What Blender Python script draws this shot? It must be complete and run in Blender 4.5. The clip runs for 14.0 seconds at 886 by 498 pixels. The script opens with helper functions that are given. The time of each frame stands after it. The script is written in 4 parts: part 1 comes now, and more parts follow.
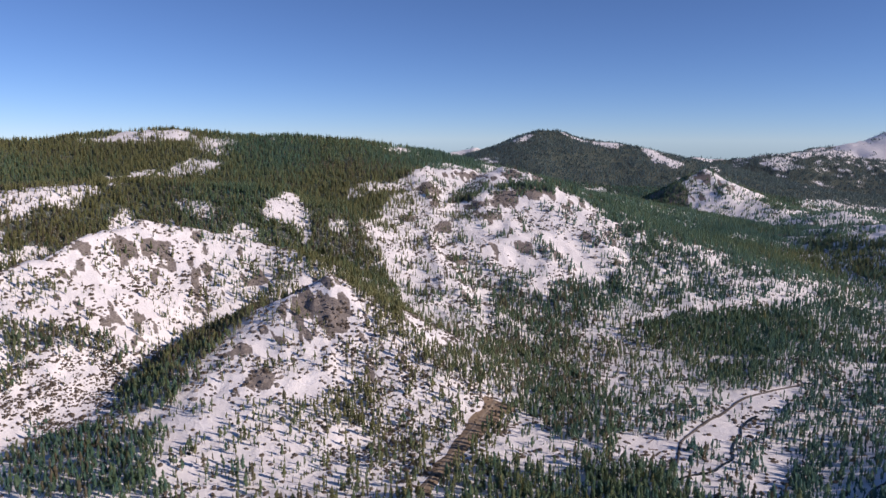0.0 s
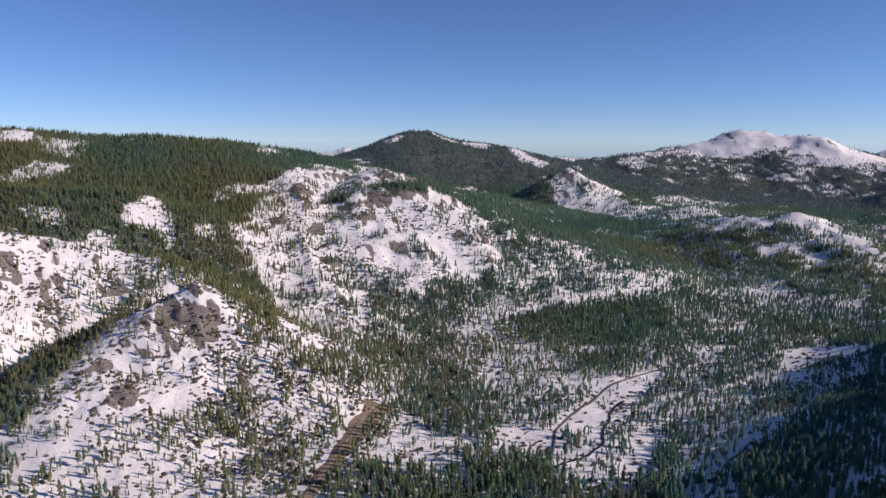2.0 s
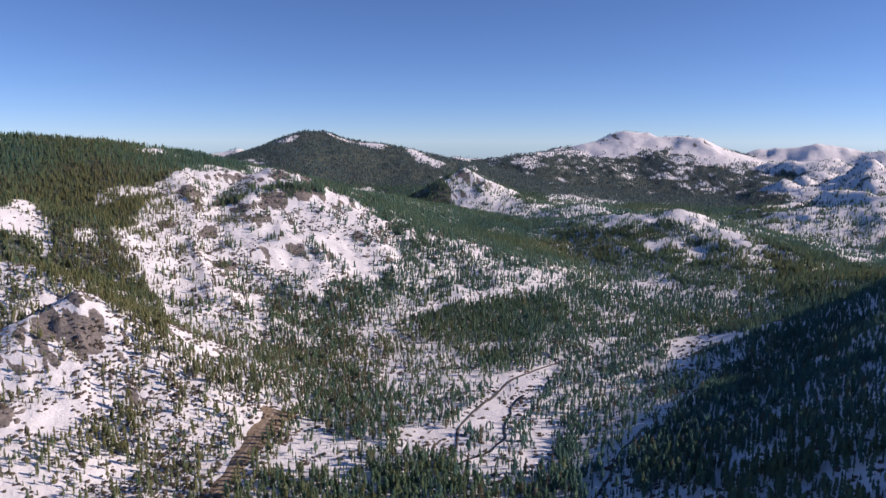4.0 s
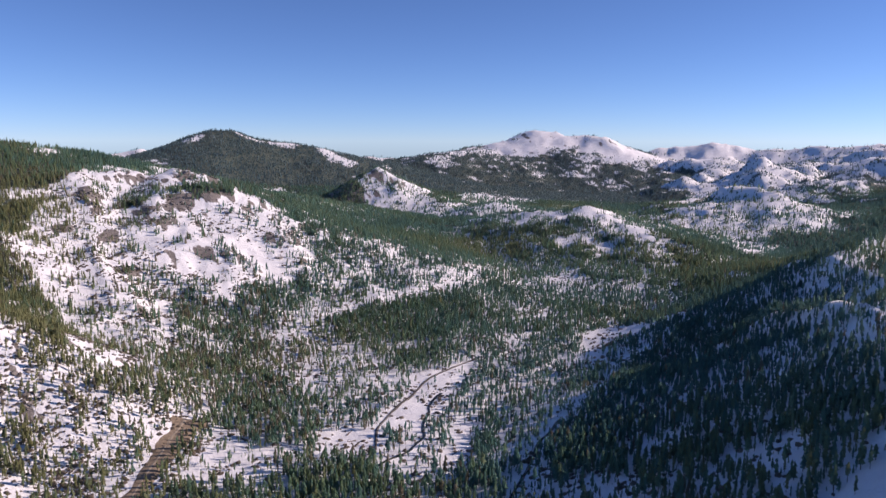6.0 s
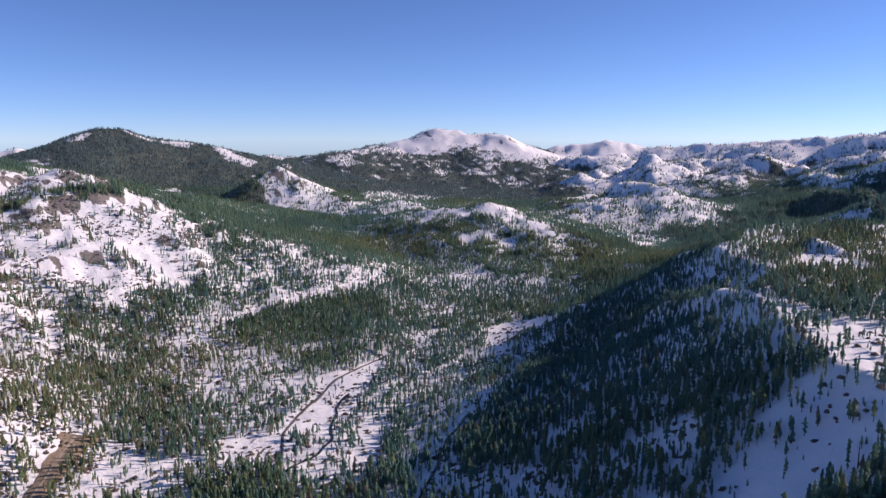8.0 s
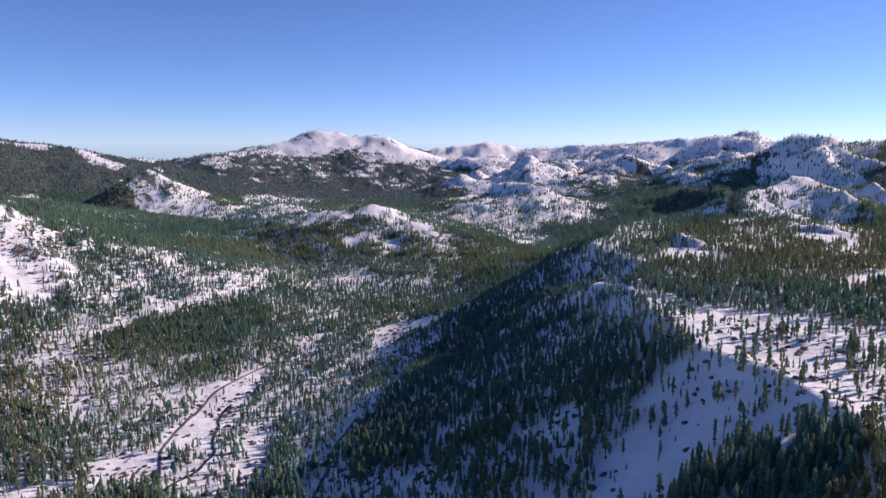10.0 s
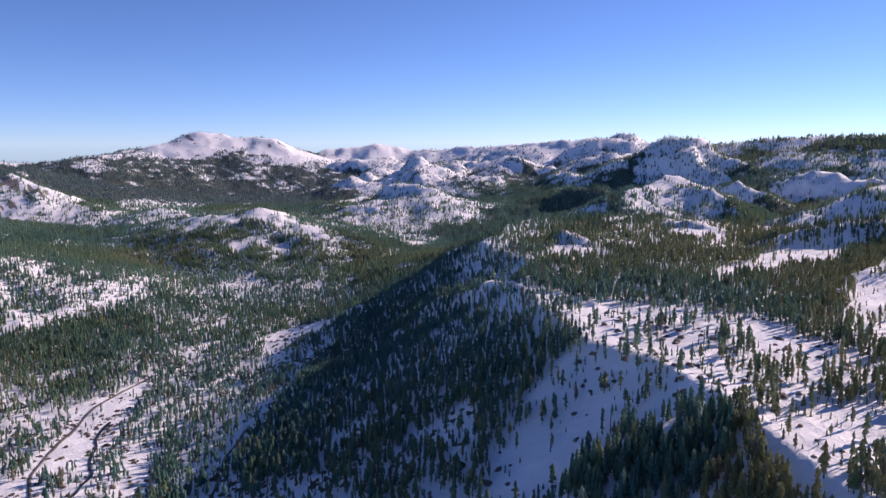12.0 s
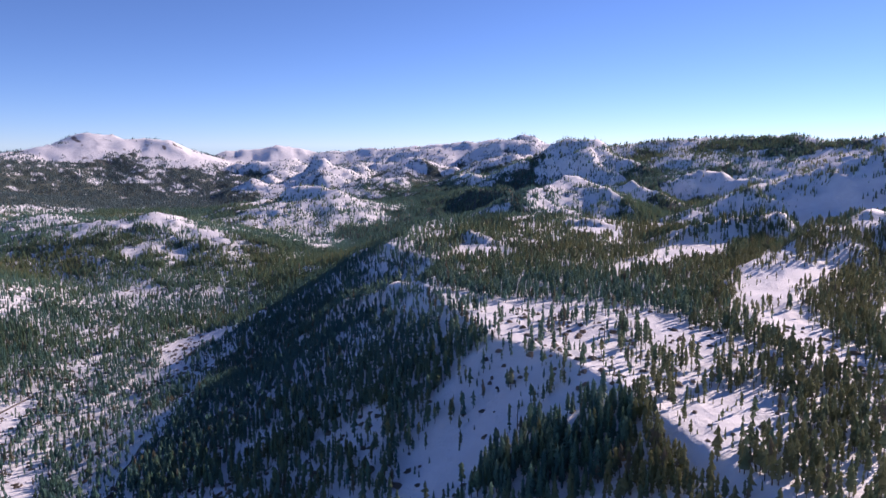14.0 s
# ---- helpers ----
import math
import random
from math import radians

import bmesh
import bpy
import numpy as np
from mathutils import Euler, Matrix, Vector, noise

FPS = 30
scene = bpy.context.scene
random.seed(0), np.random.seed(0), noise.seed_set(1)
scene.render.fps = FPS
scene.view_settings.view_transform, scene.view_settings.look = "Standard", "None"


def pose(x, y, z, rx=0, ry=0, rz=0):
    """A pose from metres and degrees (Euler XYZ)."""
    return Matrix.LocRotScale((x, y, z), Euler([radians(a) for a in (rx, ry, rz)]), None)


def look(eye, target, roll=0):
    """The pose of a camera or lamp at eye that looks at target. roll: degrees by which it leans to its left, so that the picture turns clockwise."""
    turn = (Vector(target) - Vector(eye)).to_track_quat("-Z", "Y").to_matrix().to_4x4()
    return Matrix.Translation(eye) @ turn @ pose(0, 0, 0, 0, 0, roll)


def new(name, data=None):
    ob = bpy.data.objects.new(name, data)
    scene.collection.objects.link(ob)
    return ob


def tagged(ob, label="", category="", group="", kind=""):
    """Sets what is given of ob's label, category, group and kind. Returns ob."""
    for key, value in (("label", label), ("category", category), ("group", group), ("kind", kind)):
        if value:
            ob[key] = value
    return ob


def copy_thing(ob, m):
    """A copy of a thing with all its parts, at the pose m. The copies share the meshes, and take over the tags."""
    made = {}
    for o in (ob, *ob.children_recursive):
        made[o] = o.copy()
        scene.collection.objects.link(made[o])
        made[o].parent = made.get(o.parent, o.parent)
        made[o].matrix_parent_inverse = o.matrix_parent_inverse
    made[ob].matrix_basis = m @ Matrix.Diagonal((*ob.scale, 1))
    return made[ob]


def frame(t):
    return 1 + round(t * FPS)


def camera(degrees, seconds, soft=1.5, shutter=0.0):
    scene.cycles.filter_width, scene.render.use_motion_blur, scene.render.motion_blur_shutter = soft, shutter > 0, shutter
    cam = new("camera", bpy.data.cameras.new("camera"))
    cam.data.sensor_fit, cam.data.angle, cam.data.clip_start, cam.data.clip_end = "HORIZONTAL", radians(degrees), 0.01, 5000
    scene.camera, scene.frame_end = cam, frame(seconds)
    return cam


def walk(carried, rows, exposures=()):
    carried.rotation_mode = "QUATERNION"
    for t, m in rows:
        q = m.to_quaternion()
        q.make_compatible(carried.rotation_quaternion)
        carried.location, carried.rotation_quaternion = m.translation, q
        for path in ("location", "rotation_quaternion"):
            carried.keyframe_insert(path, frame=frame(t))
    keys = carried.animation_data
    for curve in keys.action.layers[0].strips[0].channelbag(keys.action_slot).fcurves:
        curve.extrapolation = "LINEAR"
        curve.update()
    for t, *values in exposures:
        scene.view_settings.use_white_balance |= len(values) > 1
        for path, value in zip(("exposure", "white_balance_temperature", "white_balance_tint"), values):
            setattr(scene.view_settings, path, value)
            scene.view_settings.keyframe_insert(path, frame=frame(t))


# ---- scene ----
cam = camera(63.5, 14.0)
EYE = 250.0
# seconds, x, y, height over or under EYE, bearing (clockwise from +y), pitch, roll: the camera drifts slowly and turns
PATH = [
    (0.0, -0.1, -11.0, 3.0, 2.98, -8.69, 0.22),
    (0.5, -0.3, -10.1, 2.8, 5.56, -8.65, 0.19),
    (1.0, -0.5, -9.1, 2.6, 8.19, -8.61, 0.17),
    (1.5, -0.7, -8.2, 2.4, 10.76, -8.61, 0.14),
    (2.0, -0.8, -7.3, 2.2, 13.13, -8.6, 0.14),
    (2.5, -0.9, -6.4, 2.0, 15.41, -8.59, 0.16),
    (3.0, -0.9, -5.6, 1.8, 17.53, -8.59, 0.15),
    (3.5, -1.0, -4.8, 1.6, 19.38, -8.58, 0.18),
    (4.0, -1.0, -4.0, 1.4, 21.34, -8.54, 0.21),
    (6.5, -0.3, -0.6, 0.2, 30.04, -8.61, 0.07),
    (7.0, 0.0, 0.0, 0.0, 31.97, -8.66, 0.03),
    (9.5, 1.8, 2.5, -1.2, 42.72, -8.58, -0.06),
    (10.0, 2.3, 2.9, -1.5, 45.28, -8.53, -0.08),
    (10.5, 2.8, 3.4, -1.8, 47.68, -8.47, -0.12),
    (11.0, 3.3, 3.7, -2.0, 49.89, -8.46, -0.13),
    (11.5, 3.8, 4.0, -2.3, 51.94, -8.43, -0.15),
    (12.0, 4.5, 4.3, -2.5, 54.0, -8.4, -0.13),
    (12.5, 5.1, 4.7, -2.8, 56.1, -8.35, -0.18),
    (13.0, 5.8, 4.8, -3.1, 58.08, -8.32, -0.18),
    (13.5, 6.6, 5.1, -3.4, 59.77, -8.29, -0.16),
    (14.0, 7.3, 5.3, -3.7, 61.57, -8.28, -0.17),
]


def aim(x, y, z, bearing, pitch, roll):
    b, p = radians(bearing), radians(pitch)
    way = Vector((math.sin(b) * math.cos(p), math.cos(b) * math.cos(p), math.sin(p)))
    eye = Vector((x, y, EYE + z))
    return look(eye, eye + 10 * way, roll)


walk(cam, [(t, aim(*row)) for t, *row in PATH], [(0.0, 0.24, 5950, 22.5), (6.5, 0.52, 5880, 26), (14.0, 0.62, 5840, 31)])

# ---- light ----
SUN_BEARING, SUN_HEIGHT = 113.0, 25.0
world = bpy.data.worlds.new("sky")
scene.world = world
world.use_nodes = True
wn = world.node_tree
sky = wn.nodes.new("ShaderNodeTexSky")
sky.sky_type, sky.sun_disc = "NISHITA", False
sky.sun_elevation, sky.sun_rotation = radians(SUN_HEIGHT), radians(SUN_BEARING)
sky.altitude, sky.air_density, sky.dust_density, sky.ozone_density = 4200, 0.95, 0.0, 4.8
wn.links.new(sky.outputs[0], wn.nodes["Background"].inputs[0])
wn.nodes["Background"].inputs[1].default_value = 0.079
sun = new("sun", bpy.data.lights.new("sun", "SUN"))
sun.data.energy, sun.data.angle, sun.data.color = 4.0, radians(0.55), (1.0, 0.82, 0.63)
sb, se = radians(SUN_BEARING), radians(SUN_HEIGHT)
sun.matrix_world = look((1500, -600, 900), Vector((1500, -600, 900)) - Vector((math.sin(sb) * math.cos(se), math.cos(sb) * math.cos(se), math.sin(se))))


# ---- materials ----
def material(name, colour=(0.5, 0.5, 0.5), rough=0.8):
    m = bpy.data.materials.new(name)
    m.use_nodes = True
    b = m.node_tree.nodes["Principled BSDF"]
    b.inputs["Base Color"].default_value = (*colour, 1)
    b.inputs["Roughness"].default_value = rough
    b.inputs["Specular IOR Level"].default_value = 0.2
    return m, m.node_tree, b


def node(tree, kind, **inputs):
    n = tree.nodes.new(kind)
    for key, value in inputs.items():
        n.inputs[key].default_value = value
    return n


def noise_node(tree, scale, detail=4.0, rough=0.55):
    n = node(tree, "ShaderNodeTexNoise", Scale=scale, Detail=detail, Roughness=rough)
    g = tree.nodes.new("ShaderNodeNewGeometry")
    tree.links.new(g.outputs["Position"], n.inputs["Vector"])
    return n.outputs["Fac"]


def ramp(tree, fac, *stops):
    r = tree.nodes.new("ShaderNodeValToRGB")
    while len(r.color_ramp.elements) < len(stops):
        r.color_ramp.elements.new(0.5)
    for e, (at, c) in zip(r.color_ramp.elements, stops):
        e.position, e.color = at, (*c, 1)
    tree.links.new(fac, r.inputs[0])
    return r.outputs[0]


def mix(tree, fac, a, b):
    m = tree.nodes.new("ShaderNodeMix")
    m.data_type = "RGBA"
    tree.links.new(fac, m.inputs[0])
    tree.links.new(a, m.inputs[6])
    tree.links.new(b, m.inputs[7])
    return m.outputs[2]


def attribute(tree, name):
    a = tree.nodes.new("ShaderNodeAttribute")
    a.attribute_name = name
    return a.outputs["Fac"]


def bump(tree, shader, height, strength, distance):
    b = node(tree, "ShaderNodeBump", Strength=strength, Distance=distance)
    tree.links.new(height, b.inputs["Height"])
    tree.links.new(b.outputs[0], shader.inputs["Normal"])


def broken(t, name, scale):
    """An attribute's patch with a crisp, ragged edge."""
    a = t.nodes.new("ShaderNodeMath")
    a.operation = "MULTIPLY_ADD"
    t.links.new(noise_node(t, scale, 6, 0.65), a.inputs[0])
    a.inputs[1].default_value = 1.1
    t.links.new(attribute(t, name), a.inputs[2])
    half = t.nodes.new("ShaderNodeMath")
    half.operation = "MULTIPLY"
    half.inputs[1].default_value = 0.5
    t.links.new(a.outputs[0], half.inputs[0])
    return ramp(t, half.outputs[0], (0.49, (0, 0, 0)), (0.53, (1, 1, 1)))


def ground_material():
    m, t, s = material("snow_rock_ground", rough=0.75)
    snow = ramp(t, noise_node(t, 0.05, 5), (0.3, (0.80, 0.80, 0.79)), (0.7, (0.89, 0.895, 0.885)))
    rock = ramp(t, noise_node(t, 0.35, 8, 0.7), (0.3, (0.105, 0.096, 0.088)), (0.5, (0.215, 0.194, 0.174)), (0.75, (0.36, 0.332, 0.30)))
    litter = ramp(t, noise_node(t, 0.6, 5), (0.3, (0.065, 0.085, 0.07)), (0.7, (0.13, 0.15, 0.115)))
    c = mix(t, broken(t, "litter", 0.5), snow, litter)
    c = mix(t, broken(t, "rock", 0.3), c, rock)
    t.links.new(c, s.inputs["Base Color"])
    drift = t.nodes.new("ShaderNodeMath")
    drift.operation = "MULTIPLY_ADD"
    drift.inputs[1].default_value = 6.0
    t.links.new(noise_node(t, 0.022, 5, 0.6), drift.inputs[0])
    t.links.new(noise_node(t, 0.4, 6, 0.65), drift.inputs[2])
    bump(t, s, drift.outputs[0], 0.6, 1.2)
    return m


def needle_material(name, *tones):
    """Needles: the tint of each tree picks its tone; some light comes through the sprays, brightened in place of haze.
    """
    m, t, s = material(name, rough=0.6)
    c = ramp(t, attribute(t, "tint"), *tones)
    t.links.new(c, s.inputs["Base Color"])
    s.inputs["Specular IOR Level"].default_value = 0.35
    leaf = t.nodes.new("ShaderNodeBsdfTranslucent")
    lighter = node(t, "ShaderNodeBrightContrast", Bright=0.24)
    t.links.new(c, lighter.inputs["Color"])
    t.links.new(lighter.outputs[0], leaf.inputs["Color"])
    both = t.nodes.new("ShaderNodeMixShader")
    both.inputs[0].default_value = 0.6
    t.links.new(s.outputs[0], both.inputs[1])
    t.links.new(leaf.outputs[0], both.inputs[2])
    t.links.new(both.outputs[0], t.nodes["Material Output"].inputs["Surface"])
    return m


def bark_material():
    m, t, s = material("bark", rough=0.9)
    t.links.new(ramp(t, noise_node(t, 2.0), (0.3, (0.07, 0.045, 0.03)), (0.7, (0.17, 0.12, 0.085))), s.inputs["Base Color"])
    return m


GROUND = ground_material()
# Tones raised, the low teal one most, to make up for missing haze.
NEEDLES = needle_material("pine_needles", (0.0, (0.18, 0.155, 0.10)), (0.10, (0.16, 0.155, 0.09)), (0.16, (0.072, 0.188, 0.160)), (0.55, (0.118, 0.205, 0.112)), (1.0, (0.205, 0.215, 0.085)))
# Far conifers: the haze of distance is put into this bluer, lighter colour.
HAZE_NEEDLES = needle_material("haze_needles", (0.0, (0.085, 0.155, 0.170)), (1.0, (0.120, 0.185, 0.172)))
BARK = bark_material()
BRUSH = needle_material("bare_brush", (0.0, (0.10, 0.085, 0.07)), (1.0, (0.20, 0.165, 0.12)))


def earth_material(name, dark, light, scale):
    m, t, s = material(name, rough=0.9)
    t.links.new(ramp(t, noise_node(t, scale, 6, 0.65), (0.3, dark), (0.7, light)), s.inputs["Base Color"])
    bump(t, s, noise_node(t, 3 * scale, 5), 0.5, 0.4)
    return m


ROCK = earth_material("granite", (0.105, 0.096, 0.088), (0.34, 0.312, 0.284), 0.35)
DIRT = earth_material("brown_earth", (0.17, 0.13, 0.09), (0.38, 0.305, 0.215), 0.25)
TRACK = earth_material("pale_track", (0.22, 0.18, 0.13), (0.36, 0.31, 0.24), 0.3)
ASPHALT = earth_material("worn_asphalt", (0.07, 0.065, 0.06), (0.14, 0.13, 0.12), 0.3)
WATER = earth_material("dark_water", (0.012, 0.016, 0.018), (0.03, 0.035, 0.035), 0.1)
WATER.node_tree.nodes["Principled BSDF"].inputs["Roughness"].default_value = 0.15


# ---- the shape of the land ----
def lattice(ix, iy, seed):
    h = (ix.astype(np.int64) * 374761393 + iy.astype(np.int64) * 668265263 + seed * 2147483647) & 0xFFFFFFFF
    h = ((h ^ (h >> 13)) * 1274126177) & 0xFFFFFFFF
    return ((h ^ (h >> 16)) & 0xFFFFFF) / float(0xFFFFFF)


def value_noise(x, y, seed):
    ix, iy = np.floor(x), np.floor(y)
    u, v = x - ix, y - iy
    u, v = u * u * (3 - 2 * u), v * v * (3 - 2 * v)
    a, b = lattice(ix, iy, seed), lattice(ix + 1, iy, seed)
    c, d = lattice(ix, iy + 1, seed), lattice(ix + 1, iy + 1, seed)
    return a + (b - a) * u + (c - a) * v + (a - b - c + d) * u * v


def fbm(x, y, size, octaves, seed, gain=0.5, ridged=False):
    """Noise of features that many metres across, about -1 to 1."""
    out, amp, total = 0.0 * x, 1.0, 0.0
    px, py = x / size, y / size
    for n in range(octaves):
        v = 2 * value_noise(px, py, seed + n) - 1
        out = out + amp * ((1 - 2 * np.abs(v)) if ridged else v)
        total += amp
        amp *= gain
        px, py = 1.97 * px * 0.8 - 1.97 * py * 0.6 + 7.1, 1.97 * px * 0.6 + 1.97 * py * 0.8 + 3.3
    return out / total


def at(bearing, distance):
    b = radians(bearing)
    return distance * math.sin(b), distance * math.cos(b)


def polar(points):
    """Bearing, distance, height to x, y, z."""
    return [(*at(b, d), z) for b, d, z in points]


def line_distance(x, y, points):
    """The distance from a line of (x, y) points."""
    best = np.full(x.shape, 1e9)
    for (ax, ay), (bx, by) in zip(points, points[1:]):
        dx, dy = bx - ax, by - ay
        s = np.clip(((x - ax) * dx + (y - ay) * dy) / (dx * dx + dy * dy + 1e-9), 0, 1)
        best = np.minimum(best, np.hypot(x - ax - s * dx, y - ay - s * dy))
    return best


def ridge(points, width, power=1.3, flat=0.0, rough=0.0, size=60.0, bare=0.0, low=0.3, crag=0.0):
    """A hill or ridge along a crest: how wide and hollow its sides are, how rough it is, how bare of trees above which share of its
    height, and how much rock shows."""
    return dict(points=points, width=width, power=power, flat=flat, rough=rough, size=size, bare=bare, low=low, crag=crag)


def inside_line(x, y, points):
    """The distance from a closed outline of (x, y) points, negative within it."""
    within = np.zeros(x.shape, bool)
    for (ax, ay), (bx, by) in zip(points, points[1:] + points[:1]):
        if ay != by:
            within ^= ((ay > y) != (by > y)) & (x < (bx - ax) * (y - ay) / (by - ay) + ax)
    return np.where(within, -1.0, 1.0) * line_distance(x, y, points + points[:1])


def tableland(rim, height, width, power=1.4, rough=3.0, size=70.0):
    """Level land inside a rim, falling away outside it."""
    return dict(points=[(x, y, height) for x, y in rim], rim=rim, width=width, power=power, flat=0, rough=rough, size=size, bare=0.0, low=0.3, crag=0.0)


def rise(x, y, h, n):
    wide = h["width"] + h["flat"]
    px, py, _ = np.mean(h["points"], 0)
    reach = max(math.hypot(a - px, b - py) for a, b, _ in h["points"]) + 1.3 * wide
    body = np.zeros(x.shape)
    near = np.hypot(x - px, y - py) < reach
    if not near.any():
        return body
    u, v = x[near], y[near]
    bu = u + 0.10 * h["width"] * fbm(u, v, 0.55 * h["width"] + 30, 3, 40 + n)
    bv = v + 0.10 * h["width"] * fbm(u, v, 0.55 * h["width"] + 30, 3, 80 + n)
    top = np.zeros(u.shape)
    if "rim" in h:
        bu, bv = u + 0.3 * (bu - u), v + 0.3 * (bv - v)
        top = h["points"][0][2] * (1 - np.clip(inside_line(bu, bv, h["rim"]) / h["width"], 0, 1)) ** h["power"]
    for (ax, ay, az), (bx, by, bz) in zip(h["points"], [] if "rim" in h else h["points"][1:]):
        dx, dy = bx - ax, by - ay
        s = np.clip(((bu - ax) * dx + (bv - ay) * dy) / (dx * dx + dy * dy), 0, 1)
        r = np.hypot(bu - ax - s * dx, bv - ay - s * dy)
        top = np.maximum(top, (az + (bz - az) * s) * (1 - np.clip((r - h["flat"]) / h["width"], 0, 1)) ** h["power"])
    if h["rough"]:
        top = top + h["rough"] * fbm(u, v, h["size"], 5, 120 + n, 0.55, True) * np.clip(top / 40, 0, 1)
    body[near] = top
    return body


